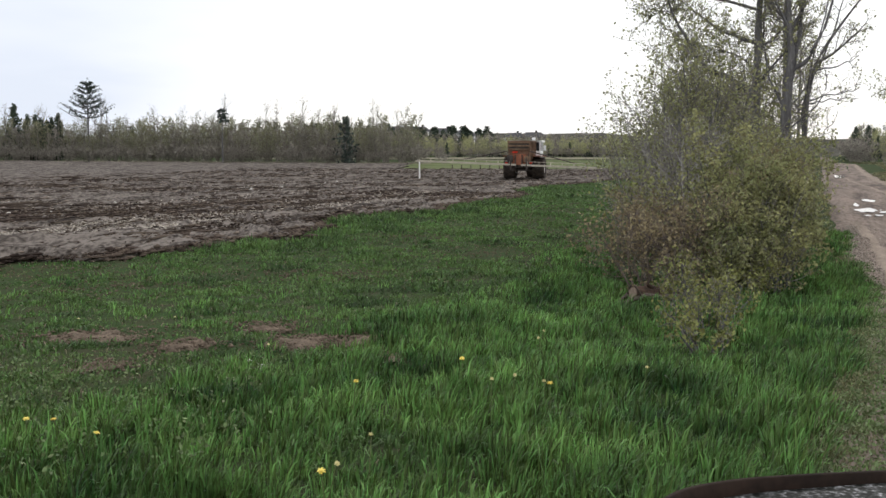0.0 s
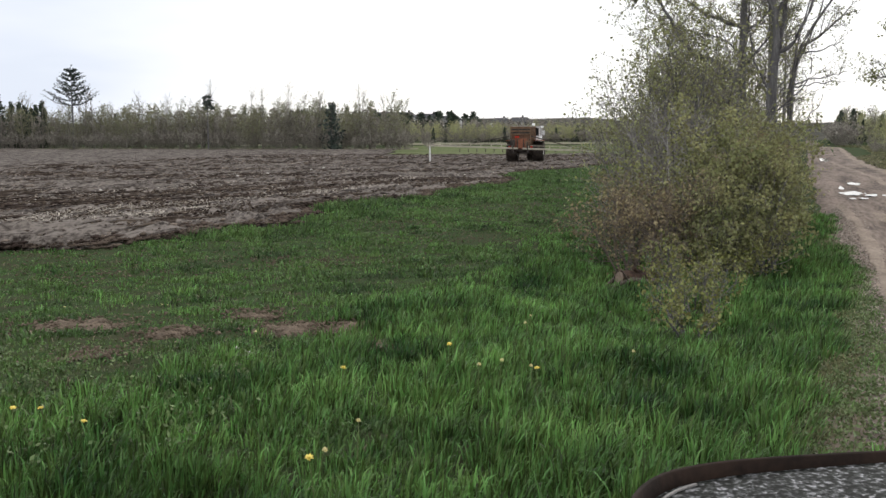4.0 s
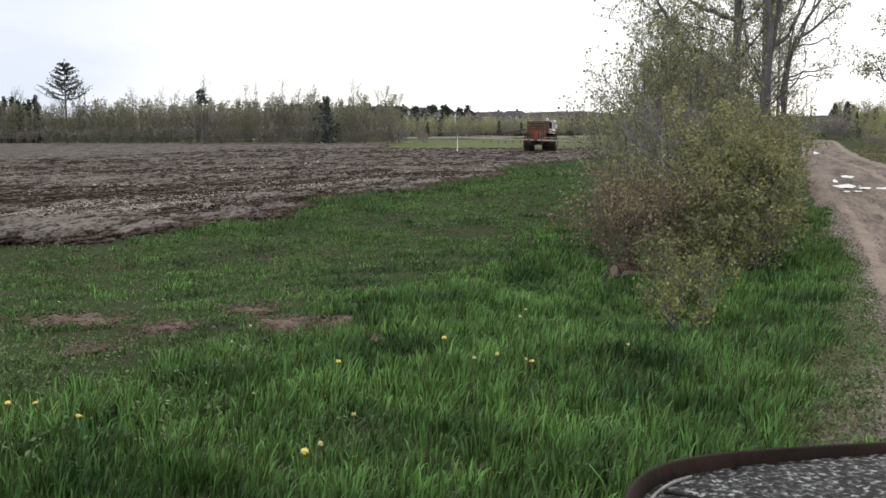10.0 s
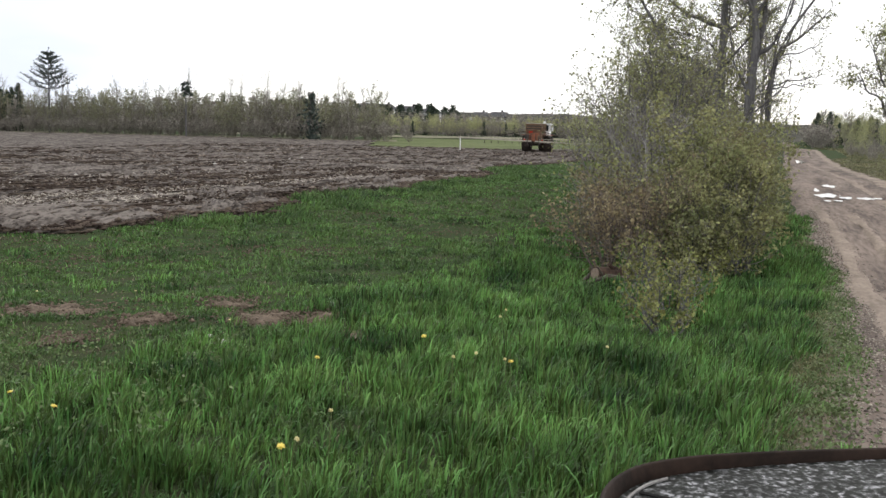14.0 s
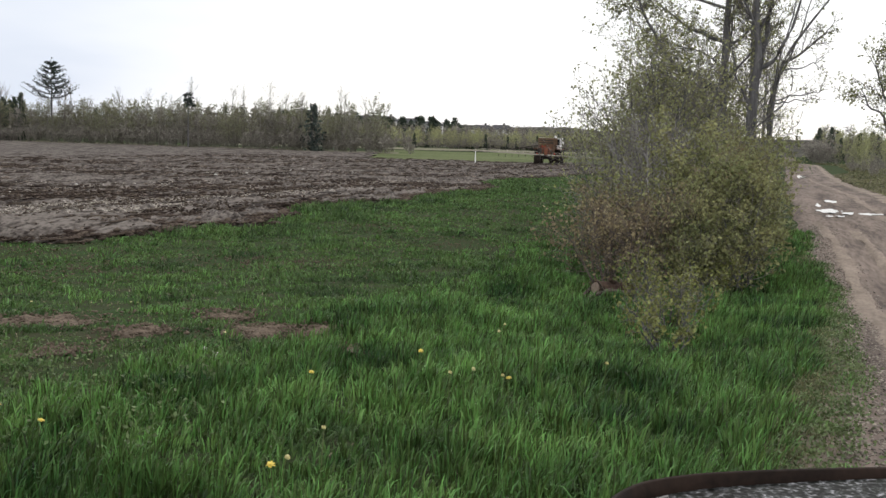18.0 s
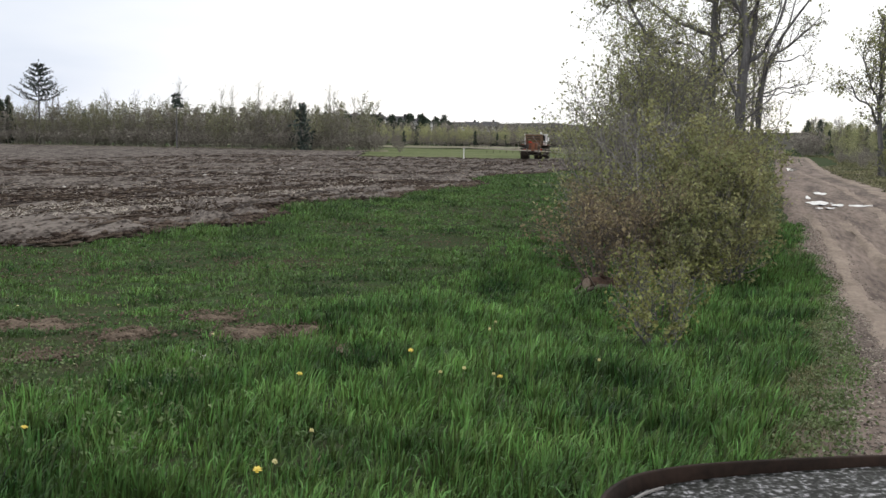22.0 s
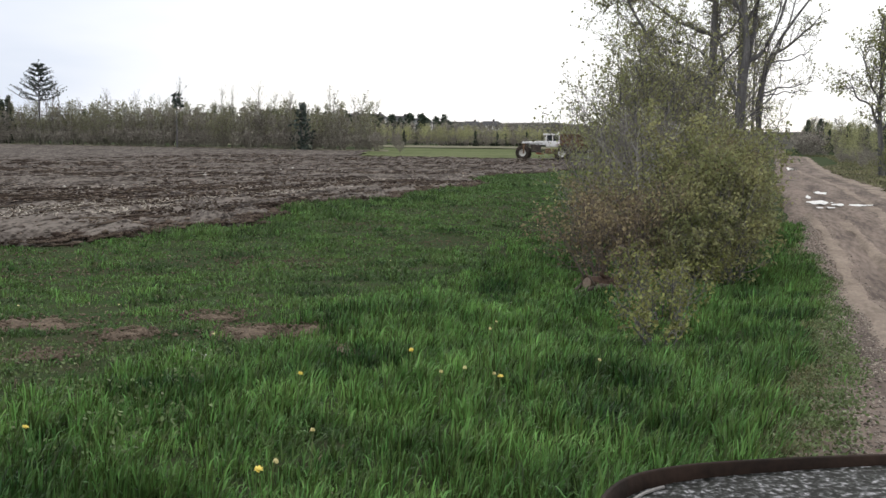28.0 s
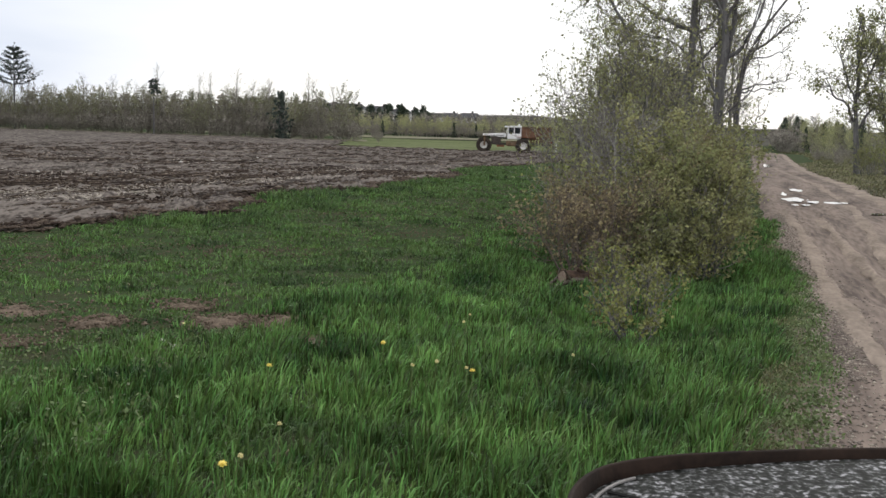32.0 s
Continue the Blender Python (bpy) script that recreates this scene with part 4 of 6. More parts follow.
def build_far_woods():
    rng = np.random.default_rng(77)
    kinds = [
        far_hardwood("birch", 9.5, 1, 420, M_FARLEAF, "slender bare birch in the far tree line", "far tree line", 0.7),
        far_hardwood("young_aspen", 8.5, 2, 1000, M_FARLEAF, "young aspen with pale green buds in the tree line", "far tree line", 0.8),
        far_hardwood("alder", 7.5, 3, 900, M_FARTWIG, "bare grey-brown alder in the far tree line", "far tree line", 1.1),
        far_hardwood("maple_tree", 8.0, 4, 800, M_FARLEAF, "budding maple with brown twigs in the tree line", "far tree line", 1.2),
    ]
    used = [False] * 4
    spots = []
    for row in range(5):
        for x in np.arange(-165, -3, 2.5):
            xx = x + rng.normal() * 0.9
            spots.append((xx, 214 - 0.40 * (xx + 89) + 2.0 + row * 3.0 + rng.normal() * 0.9, row))
    for x, y, row in spots:
        k = int(rng.choice(4, p=(0.22, 0.25, 0.28, 0.25)))
        s = 0.52 + 0.38 * rng.random() + 0.03 * row
        m = place(kinds[k], x, y, s, rng.random() * 360)
        if used[k]:
            copy_to(kinds[k], m)
        else:
            kinds[k].matrix_basis, used[k] = m, True
    bare_birch = far_hardwood("bare_birch", 11.0, 5, 40, M_FARTWIG, "tall bare birch rising over the tree line", "far tree line", 0.6)
    for k, x in enumerate(np.linspace(-150, -8, 44)):
        xx = x + rng.normal() * 1.6
        m = place(bare_birch, xx, 214 - 0.40 * (xx + 89) + 5 + 8 * rng.random(), 0.72 + 0.32 * rng.random(), rng.random() * 360)
        if k:
            copy_to(bare_birch, m)
        else:
            bare_birch.matrix_basis = m
    # the wood behind the meadow
    birch = far_hardwood("pale_birch", 8.5, 11, 1200, M_PALELEAF, "yellow-green birch at the far wood's edge", "far wood", 0.9)
    brown = far_hardwood("bare_maple", 8.5, 12, 500, M_FARTWIG, "bare brown maple in the far wood", "far wood", 1.2)
    fir = conifer("fir", 9.0, 1.9, 13, M_CONIFER, "dark pointed fir in the far wood", "far wood")
    used = {birch: False, brown: False, fir: False}
    for row in range(5):
        for x in np.arange(-60, 78, 2.3):
            xx, y = x + rng.normal() * 1.0, 283 + row * 4 + rng.normal() * 1.2
            if uv(xx, y)[1] > -2:
                continue
            k = (birch, brown, fir)[int(rng.choice(3, p=(0.42, 0.38, 0.20) if row < 2 else (0.30, 0.46, 0.24)))]
            m = place(k, xx, y, (0.36 + 0.24 * rng.random()) * (1 + 0.25 * sm((5 - xx) / 30)), rng.random() * 360)
            if used[k]:
                copy_to(k, m)
            else:
                k.matrix_basis, used[k] = m, True
    for row in range(4):
        for u in np.arange(232, 330, 3.2):
            v = 8 + row * 5 + (u - 232) * 0.02 + rng.normal() * 1.0
            for side in (0, 1):
                x, y = xy(u + rng.normal(), v + side * 26)
                k = (birch, brown, fir)[int(rng.choice(3, p=(0.4, 0.35, 0.25)))]
                copy_to(k, place(k, x, y, 0.5 + 0.35 * rng.random(), rng.random() * 360))
    # trees behind the first rows and on the rise, too far to tell apart
    def behind(n, x0, x1):
        x = x0 + (x1 - x0) * rng.random(n)
        return x, 214 - 0.40 * (x + 89) + 6 + 16 * rng.random(n)

    x, y = behind(300, -170, -8)
    crowd(kinds[2], "tree_line_depth", M_FARTWIG, "bare grey-brown trees deep in the tree line", rng, x, y, 0.55 + 0.34 * rng.random(300), 4, 1.6)
    x = -172 + 168 * rng.random(420)
    y = 214 - 0.40 * (x + 89) + 9 + 12 * rng.random(420)
    crowd(kinds[2], "low_brush", M_FARTWIG, "low bare brush filling the foot of the tree line", rng, x, y, 0.24 + 0.16 * rng.random(420), 3, 2.4, 1.6)
    x, y = behind(170, -170, -4)
    crowd(kinds[1], "tree_line_green", M_FARLEAF, "budding young trees deep in the tree line", rng, x, y, 0.5 + 0.42 * rng.random(170), 4, 1.6)
    x, y = -62 + 140 * rng.random(520), 288 + 26 * rng.random(520)
    keep = uv(x, y)[1] < -3
    x, y = x[keep], y[keep]
    crowd(brown, "far_wood_depth", M_FARTWIG, "bare brown trees deep in the far wood", rng, x, y, (0.46 + 0.28 * rng.random(len(x))) * (1 + 0.2 * sm((5 - x) / 30)), 3, 2.0)
    x, y = -62 + 140 * rng.random(300), 284 + 12 * rng.random(300)
    keep = uv(x, y)[1] < -3
    x, y = x[keep], y[keep]
    crowd(birch, "far_wood_green", M_PALELEAF, "yellow-green birches massed at the far wood's edge", rng, x, y, 0.42 + 0.22 * rng.random(len(x)), 4, 1.7)
    n = 200
    x = np.where(np.arange(n) > 24, -50 + 68 * rng.random(n), -170 + 120 * rng.random(n))
    y = 338 + 85 * rng.random(n)
    crowd(fir, "hill_firs", M_CONIFER, "dark firs crowding the far rise", rng, x, y, 0.42 * (0.6 + 0.8 * rng.random(n)) * (1 + 0.35 * sm((-5 - x) / 40)), 3, 1.6, 1.7)
    x, y = -20 + 34 * rng.random(46), 328 + 12 * rng.random(46)
    crowd(fir, "rise_firs", M_CONIFER, "dark firs before the far houses", rng, x, y, 0.62 + 0.30 * rng.random(46), 3, 1.5, 1.5)
    n = 1400
    x, y = -120 + 270 * rng.random(n), 338 + 120 * rng.random(n)
    crowd(brown, "hill_hardwoods", M_HILLTREE, "bare hardwoods on the far rise", rng, x, y, 0.30 * (0.75 + 0.6 * rng.random(n)) * (1 + 0.35 * sm((-5 - x) / 40)), 4, 2.0)
    # undergrowth along the wood's foot
    brush = shrub(-60, 205, 2.4, 1.6, 7, M_FARTWIG, M_FARTWIG, 600, 0.23, "low brushy undergrowth at the foot of the tree line", 91, kids=(4, 3), name="undergrowth", group="undergrowth")
    for x in np.arange(-165, 0, 2.6):
        for row in range(2):
            xx = x + rng.normal()
            copy_to(brush, place(brush, xx, 214 - 0.40 * (xx + 89) + 1.2 + row * 4 + rng.normal() * 0.6, 0.6 + 0.7 * rng.random(), rng.random() * 360))
    for x in np.arange(-60, 78, 3.2):
        xx = x + rng.normal()
        if uv(xx, 282)[1] < -3:
            copy_to(brush, place(brush, xx, 281 + rng.normal() * 1.5, 0.7 + 0.7 * rng.random(), rng.random() * 360))
    for k in range(70):
        u, v = rng.uniform(105, 235), 8.5 + 16 * rng.random() ** 1.3
        x, y = xy(u, v)
        k_ = birch if rng.random() < 0.45 else brush
        copy_to(k_, place(k_, x, y, (0.35 + 0.6 * rng.random() * u / 235) * (0.55 if k_ is birch else 0.8), rng.random() * 360))
    for u in np.arange(205, 330, 2.2):
        x, y = xy(u, 7.0 + (u - 232) * 0.01 + rng.normal() * 0.7)
        copy_to(brush, place(brush, x, y, 0.8 + 0.8 * rng.random(), rng.random() * 360))
    for x, tall in ((-88.6, 11.8), (-85.3, 9.6), (-83.4, 9.5), (-82.1, 8.9), (-80.6, 8.3), (-79.5, 8.9), (-78.0, 9.7), (-111.0, 11.0), (-124.0, 10.0)):
        copy_to(fir, place(fir, x, 222.5 - 0.40 * (x + 89), tall / 9.0, rng.random() * 360))
    # single trees that stand out
    pine = conifer("tall_pine", 15.7, 5.1, 21, M_PINE, "tall pine with layered upswept boughs above the tree line", "", 8, -0.40, 0.52, 1)
    pine.matrix_basis = place(pine, -68.9, 209, 1.0, 20)
    spruce = conifer("spruce", 8.3, 2.5, 22, M_PINE, "dark ragged spruce in front of the tree line", "", 11, 0.15, 0.04)
    spruce.matrix_basis = place(spruce, -16.8, 184.5, 1.0, 0)
    snag = conifer("thin_pine", 10.0, 3.0, 23, M_PINE, "thin dark pine with a bare trunk and ragged crown", "", 3, -0.15, 0.76)
    snag.matrix_basis = place(snag, -39.2, 191, 1.0, 0)


build_far_woods()


def build_houses():
    """Pale houses with dark roofs among the trees of the far rise."""
    m_wall = material("pale_siding", (0.62, 0.62, 0.62), (0.78, 0.78, 0.78), 1, 0.7, bump=0)
    m_roof = material("dark_shingle", (0.045, 0.045, 0.05), (0.10, 0.10, 0.105), 2, 0.9, bump=0)
    for x, y, z, turn, wide, tall in ((-12.9, 345, 4.3, 8, 8.0, 2.6), (-7.5, 350, 4.3, -12, 6.0, 2.6), (0.6, 345, 3.9, 14, 8.0, 2.4), (7.0, 348, 3.3, -6, 6.5, 2.4), (23.4, 350, 2.9, 10, 6.5, 2.0), (29.6, 352, 3.1, -8, 7.5, 2.0)):
        top = empty("house", pose(x, y, z, 0, 0, turn), "pale house with a dark roof among far trees", "house", "far houses")
        part("wall", box(bmesh.new(), -wide / 2, wide / 2, -3, 3, -4, tall), m_wall, top)
        bm = bmesh.new()
        pts = [bm.verts.new(p) for p in ((-wide / 2 - 0.4, -3.6, tall - 0.1), (wide / 2 + 0.4, -3.6, tall - 0.1), (wide / 2 + 0.4, 3.6, tall - 0.1), (-wide / 2 - 0.4, 3.6, tall - 0.1), (-wide / 2 + 1.2, 0, tall + 1.5), (wide / 2 - 1.2, 0, tall + 1.5))]
        for f in ((0, 1, 5, 4), (2, 3, 4, 5), (0, 4, 3), (1, 2, 5), (0, 3, 2, 1)):
            bm.faces.new([pts[k] for k in f])
        part("roof", bm, m_roof, top)
        part("chimney", box(bmesh.new(), 0.6, 1.2, -0.3, 0.3, tall + 1.0, tall + 2.1), m_roof, top)
        for k in (-0.28, 0.0, 0.28):
            part("window", box(bmesh.new(), k * wide - 0.5, k * wide + 0.5, -3.03, -2.98, 0.8, 1.9), m_roof, top)


build_houses()


# ---- the spreader truck in the field ----
M_WHITE = material("white_paint", (0.80, 0.80, 0.81), (0.90, 0.90, 0.91), 2, 0.3, fine=12, bump=0.05)
M_HOPPER = material("rusty_hopper_paint", (0.10, 0.060, 0.042), (0.24, 0.135, 0.088), 1.5, 0.7, fine=9, bump=0.1)
M_PALE = material("pale_boom_paint", (0.34, 0.31, 0.26), (0.52, 0.48, 0.40), 2, 0.6, fine=14, bump=0.05)
M_ORANGE = material("worn_orange_paint", (0.17, 0.066, 0.040), (0.36, 0.14, 0.08), 1.5, 0.7, fine=9, bump=0.1)
M_TAN = material("rusty_tan_steel", (0.10, 0.062, 0.042), (0.27, 0.18, 0.115), 2, 0.8, fine=14, bump=0.1)
M_STEEL = material("dark_steel", (0.03, 0.027, 0.025), (0.10, 0.08, 0.07), 3, 0.7, fine=20, bump=0.1)
M_TYRE = material("muddy_rubber", (0.018, 0.016, 0.015), (0.075, 0.058, 0.047), 3, 0.9, fine=14, bump=0.3)
M_RIM = material("white_rim", (0.5, 0.49, 0.47), (0.75, 0.74, 0.72), 4, 0.6, fine=20, bump=0.05)
M_GLASS = material("dark_cab_glass", (0.02, 0.024, 0.028), (0.04, 0.045, 0.05), 2, 0.08, bump=0)
M_REDLAMP = material("red_lamp", (0.5, 0.03, 0.015), (0.7, 0.06, 0.03), 8, 0.3, bump=0)


def lathe(bm, profile, sides=28):
    """A ring turned round the x axis from (across, radius) pairs."""
    rings = []
    for a, r in profile:
        rings.append([bm.verts.new((a, r * math.cos(2 * math.pi * k / sides), r * math.sin(2 * math.pi * k / sides))) for k in range(sides)])
    for p, q in zip(rings, rings[1:]):
        for k in range(sides):
            bm.faces.new((p[k], p[(k + 1) % sides], q[(k + 1) % sides], q[k]))
    return bm


def wheel(parent, x, y, radius, width):
    hub = empty("wheel", pose(0, 0, 0), "", "")
    hub.parent = parent
    hub.matrix_basis = pose(x, y, radius)
    w = width / 2
    tyre = lathe(bmesh.new(), [(-w * 0.8, radius * 0.46), (-w, radius * 0.7), (-w * 0.95, radius * 0.88), (-w * 0.72, radius * 0.96), (0, radius * 0.975), (w * 0.72, radius * 0.96), (w * 0.95, radius * 0.88), (w, radius * 0.7), (w * 0.8, radius * 0.46)])
    for k in range(22):
        for s in (-1, 1):
            a = 2 * math.pi * (k + 0.25 * s) / 22
            m = Matrix.Rotation(a, 4, "X") @ Matrix.Translation((s * w * 0.48, 0, radius * 0.975)) @ Matrix.Rotation(radians(28 * s), 4, "Z") @ Matrix.Diagonal((w * 0.9, 0.055, 0.05, 1))
            bmesh.ops.create_cube(tyre, size=1, matrix=m)
    part("tyre", tyre, M_TYRE, hub)
    rim = lathe(bmesh.new(), [(-w * 0.82, radius * 0.47), (-w * 0.6, radius * 0.38), (-w * 0.35, radius * 0.2), (-w * 0.4, 0.001)])
    lathe(rim, [(w * 0.4, 0.001), (w * 0.35, radius * 0.2), (w * 0.6, radius * 0.38), (w * 0.82, radius * 0.47)])
    part("rim", rim, M_RIM, hub, "white dished steel rim")
    return hub


def build_spreader():
    top = empty("spreader_truck", pose(0, 0, 0), "orange and white three-wheeled spreader truck with muddy flotation tyres", "truck")
    wheels = [wheel(top, -1.16, 0, 0.89, 1.0), wheel(top, 1.16, 0, 0.89, 1.0), wheel(top, 0, 4.95, 0.89, 0.95)]
    bm = bmesh.new()
    for s in (-1, 1):
        box(bm, s * 0.45 - 0.07, s * 0.45 + 0.07, -3.0, 4.0, 0.95, 1.2)
    for y in (-2.9, -1.3, 0.9, 2.2, 3.6):
        box(bm, -0.45, 0.45, y - 0.06, y + 0.06, 0.98, 1.17)
    rod(bm, (-1.0, 0, 0.8), (1.0, 0, 0.8), 0.13)
    part("chassis", bm, M_STEEL, top)
    bm = bmesh.new()
    for y0, y1, z0, z1 in ((2.30, 3.4, 1.84, 2.28), (3.4, 4.3, 1.90, 2.23), (4.3, 5.12, 1.94, 2.18)):
        box(bm, -0.48, 0.48, y0, y1, z0, z1, 0.05)
    part("hood", bm, M_WHITE, top, "long white engine hood")
    part("hood_stripe", box(bmesh.new(), -0.487, 0.487, 2.6, 4.9, 1.98, 2.03), M_STEEL, top, "dark stripe along the hood")
    part("grille", box(bmesh.new(), -0.42, 0.42, 5.123, 5.15, 1.96, 2.15, 0.01), M_STEEL, top)
    bm = bmesh.new()
    for s in (-1, 1):
        box(bm, s * 0.51 - 0.03, s * 0.51 + 0.03, 4.80, 5.0, 0.80, 1.90)
    box(bm, -0.54, 0.54, 4.7, 5.1, 1.84, 1.94)
    part("front_fork", bm, M_TAN, top)
    part("engine", box(bmesh.new(), -0.42, 0.42, 2.9, 4.05, 1.10, 1.84, 0.04), M_STEEL, top, "dark oily engine under the hood")
    cab = part("cab", box(bmesh.new(), -1.24, 1.24, 0.50, 2.15, 1.62, 2.28, 0.06), M_WHITE, top, "white cab with dark windows")
    bm = bmesh.new()
    for sx in (-1, 1):
        for y in (0.58, 1.36, 2.08):
            box(bm, sx * 1.17 - 0.05, sx * 1.17 + 0.05, y - 0.06, y + 0.06, 2.24, 3.0)
    part("pillars", bm, M_WHITE, cab)
    for name, b in (("windscreen", (-1.12, 1.12, 2.06, 2.09, 2.26, 2.96)), ("rear_window", (-1.12, 1.12, 0.56, 0.59, 2.26, 2.96)), ("side_window", (-1.185, -1.165, 0.62, 2.04, 2.26, 2.96)), ("side_window", (1.165, 1.185, 0.62, 2.04, 2.26, 2.96))):
        part(name, box(bmesh.new(), *b), M_GLASS, cab)
    part("cab_roof", box(bmesh.new(), -1.32, 1.32, 0.42, 2.50, 2.94, 3.14, 0.05), M_WHITE, cab)
    part("beacon", box(bmesh.new(), 0.50, 0.74, 0.62, 0.86, 3.14, 3.36, 0.05), M_WHITE, cab)
    part("mirror", box(bmesh.new(), 1.24, 1.44, 2.2, 2.26, 2.3, 2.75, 0.02), M_WHITE, cab)
    part("mirror", box(bmesh.new(), -1.44, -1.24, 2.2, 2.26, 2.3, 2.75, 0.02), M_WHITE, cab)
    part("exhaust", rod(bmesh.new(), (0.56, 2.8, 1.8), (0.56, 2.8, 3.0), 0.05), M_STEEL, top)
    part("fuel_tank", box(bmesh.new(), -0.95, -0.48, 0.95, 2.25, 0.82, 1.42, 0.08), M_TAN, top, "tan side tank")
    part("battery_box", box(bmesh.new(), 0.48, 0.95, 0.95, 2.3, 0.85, 1.42, 0.05), M_TAN, top)
    part("belly_box", box(bmesh.new(), -0.38, 0.38, 2.5, 3.4, 0.72, 1.0, 0.05), M_ORANGE, top)
    # the hopper: sloping sides on a frame
    bm = bmesh.new()
    prof = [(0.42, 1.25), (0.52, 1.50), (0.78, 1.90), (0.82, 3.0), (0.76, 3.0), (0.72, 1.94), (0.44, 1.53)]
    ends = (-3.0, 0.20)
    for s in (-1, 1):
        rows = [[bm.verts.new((s * a, y, z)) for a, z in prof] for y in ends]
        for k in range(len(prof)):
            j = (k + 1) % len(prof)
            bm.faces.new((rows[0][k], rows[0][j], rows[1][j], rows[1][k]))
        for r in rows:
            bm.faces.new(r)
    for y in ends:
        lower = [bm.verts.new((a, y, z)) for a, z in ((-0.48, 1.3), (0.48, 1.3), (0.76, 1.92), (0.76, 2.72), (-0.76, 2.72), (-0.76, 1.92))]
        f = bm.faces.new(lower)
        ext = bmesh.ops.extrude_face_region(bm, geom=[f])["geom"]
        bmesh.ops.translate(bm, verts=[e for e in ext if isinstance(e, bmesh.types.BMVert)], vec=(0, 0.05, 0))
    bmesh.ops.recalc_face_normals(bm, faces=bm.faces)
    hopper = part("hopper", bm, M_HOPPER, top, "worn rusty-orange hopper with sloping sides")
    for y in (-3.06, -2.25, -1.45, -0.65, 0.24):
        for s in (-1, 1):
            bm = bmesh.new()
            rod(bm, (s * 0.58, y, 1.40), (s * 0.83, y, 1.90), 0.04, sides=5)
            rod(bm, (s * 0.83, y, 1.90), (s * 0.86, y, 3.02), 0.04, sides=5)
            part("rib", bm, M_TAN, hopper)
    for y in (-3.1, 0.26):
        part("top_rail", box(bmesh.new(), -0.90, 0.90, y - 0.05, y + 0.05, 2.98, 3.08), M_TAN, hopper)
        part("cross_bar", box(bmesh.new(), -0.88, 0.88, y - 0.04, y + 0.04, 2.36, 2.46), M_TAN, hopper)
    for s in (-1, 1):
        part("top_rail", box(bmesh.new(), s * 0.87 - 0.05, s * 0.87 + 0.05, -3.04, 0.20, 2.98, 3.08), M_TAN, hopper)
    load = bmesh.new()
    bmesh.ops.create_grid(load, x_segments=14, y_segments=18, size=0.5, matrix=Matrix.LocRotScale((0, -1.4, 2.85), None, (1.48, 3.1, 1)))
    for v in load.verts:
        v.co.z += 0.30 * math.cos(v.co.x * 1.2) - 0.2 + 0.05 * noise.noise(v.co * 3)
    part("load", load, M_SOIL, hopper, "dark spread load heaped in the hopper")
    # rear gear
    part("tailgate", box(bmesh.new(), -0.55, 0.55, -3.16, -3.06, 1.2, 2.05, 0.02), M_ORANGE, top)
    for s in (-1, 1):
        part("spinner_bracket", box(bmesh.new(), s * 0.62 - 0.05, s * 0.62 + 0.05, -3.40, -3.05, 0.85, 1.75), M_STEEL, top)
        spin = bmesh.new()
        rod(spin, (s * 0.35, -3.42, 0.78), (s * 0.35, -3.42, 0.82), 0.32, sides=20)
        part("spinner", spin, M_STEEL, top)
        part("mudguard", box(bmesh.new(), s * 1.16 - 0.50, s * 1.16 + 0.50, -0.95, 0.95, 1.84, 1.90, 0.02), M_ORANGE, top)
        part("tail_lamp", box(bmesh.new(), s * 0.95 - 0.09, s * 0.95 + 0.09, -3.20, -3.14, 1.28, 1.40, 0.01), M_REDLAMP, top)
        reach = 6.4 if s > 0 else 8.2
        bm = box(bmesh.new(), s * 0.2, s * reach, -3.37, -3.27, 1.14, 1.28)
        for k in range(int(reach / 0.9)):
            box(bm, s * (0.7 + 0.9 * k) - 0.025, s * (0.7 + 0.9 * k) + 0.025, -3.35, -3.29, 1.28, 1.46)
        box(bm, s * 0.7, s * (reach - 0.9), -3.345, -3.295, 1.46, 1.50)
        tilt = Matrix.Translation((0, 0, 1.2)) @ Matrix.Rotation(radians(2.0), 4, "Y") @ Matrix.Translation((0, 0, -1.2))
        bmesh.ops.transform(bm, matrix=tilt, verts=bm.verts)
        arm = part("boom", bm, M_PALE, top, "thin pale horizontal spreading boom")
        strut = bmesh.new()
        rod(strut, (s * 0.9, -3.30, 2.25), (s * 4.5, -3.30, 1.45 - 0.15 * s), 0.045, sides=5)
        part("stay", strut, M_STEEL, arm)
        for k in range(6):
            part("nozzle", box(bmesh.new(), s * (1.5 + 0.75 * k) - 0.03, s * (1.5 + 0.75 * k) + 0.03, -3.35, -3.29, 0.9, 1.18), M_STEEL, arm)
    part("drop_tube", rod(bmesh.new(), (-7.9, -3.32, 0.12), (-7.9, -3.32, 1.5), 0.06, 0.05, 8), M_WHITE, top, "white drop tube at the boom's tip")
    part("light_bar", box(bmesh.new(), -0.5, -0.1, -3.17, -3.13, 2.12, 2.26, 0.01), M_REDLAMP, top, "red warning lamp")
    for x in (-0.78, -0.26, 0.26, 0.78):
        part("rear_bar", box(bmesh.new(), x - 0.04, x + 0.04, -3.24, -3.12, 1.0, 2.0), M_STEEL, top)
    # a dark sheet stands in for the shaded gap between the rails
    part("rear_gap_panel", box(bmesh.new(), -0.80, 0.80, -3.16, -3.10, 2.48, 2.96, 0.01), M_STEEL, top, "dark panel added for the shaded gap between the tail rails")
    for z in (2.42, 2.68, 2.93):
        part("tail_rail", box(bmesh.new(), -0.86, 0.86, -3.24, -3.165, z - 0.055, z + 0.055, 0.01), M_TAN, top)
    part("fan_box", box(bmesh.new(), -0.9, -0.45, -3.35, -3.12, 1.45, 1.95, 0.04), M_STEEL, top)
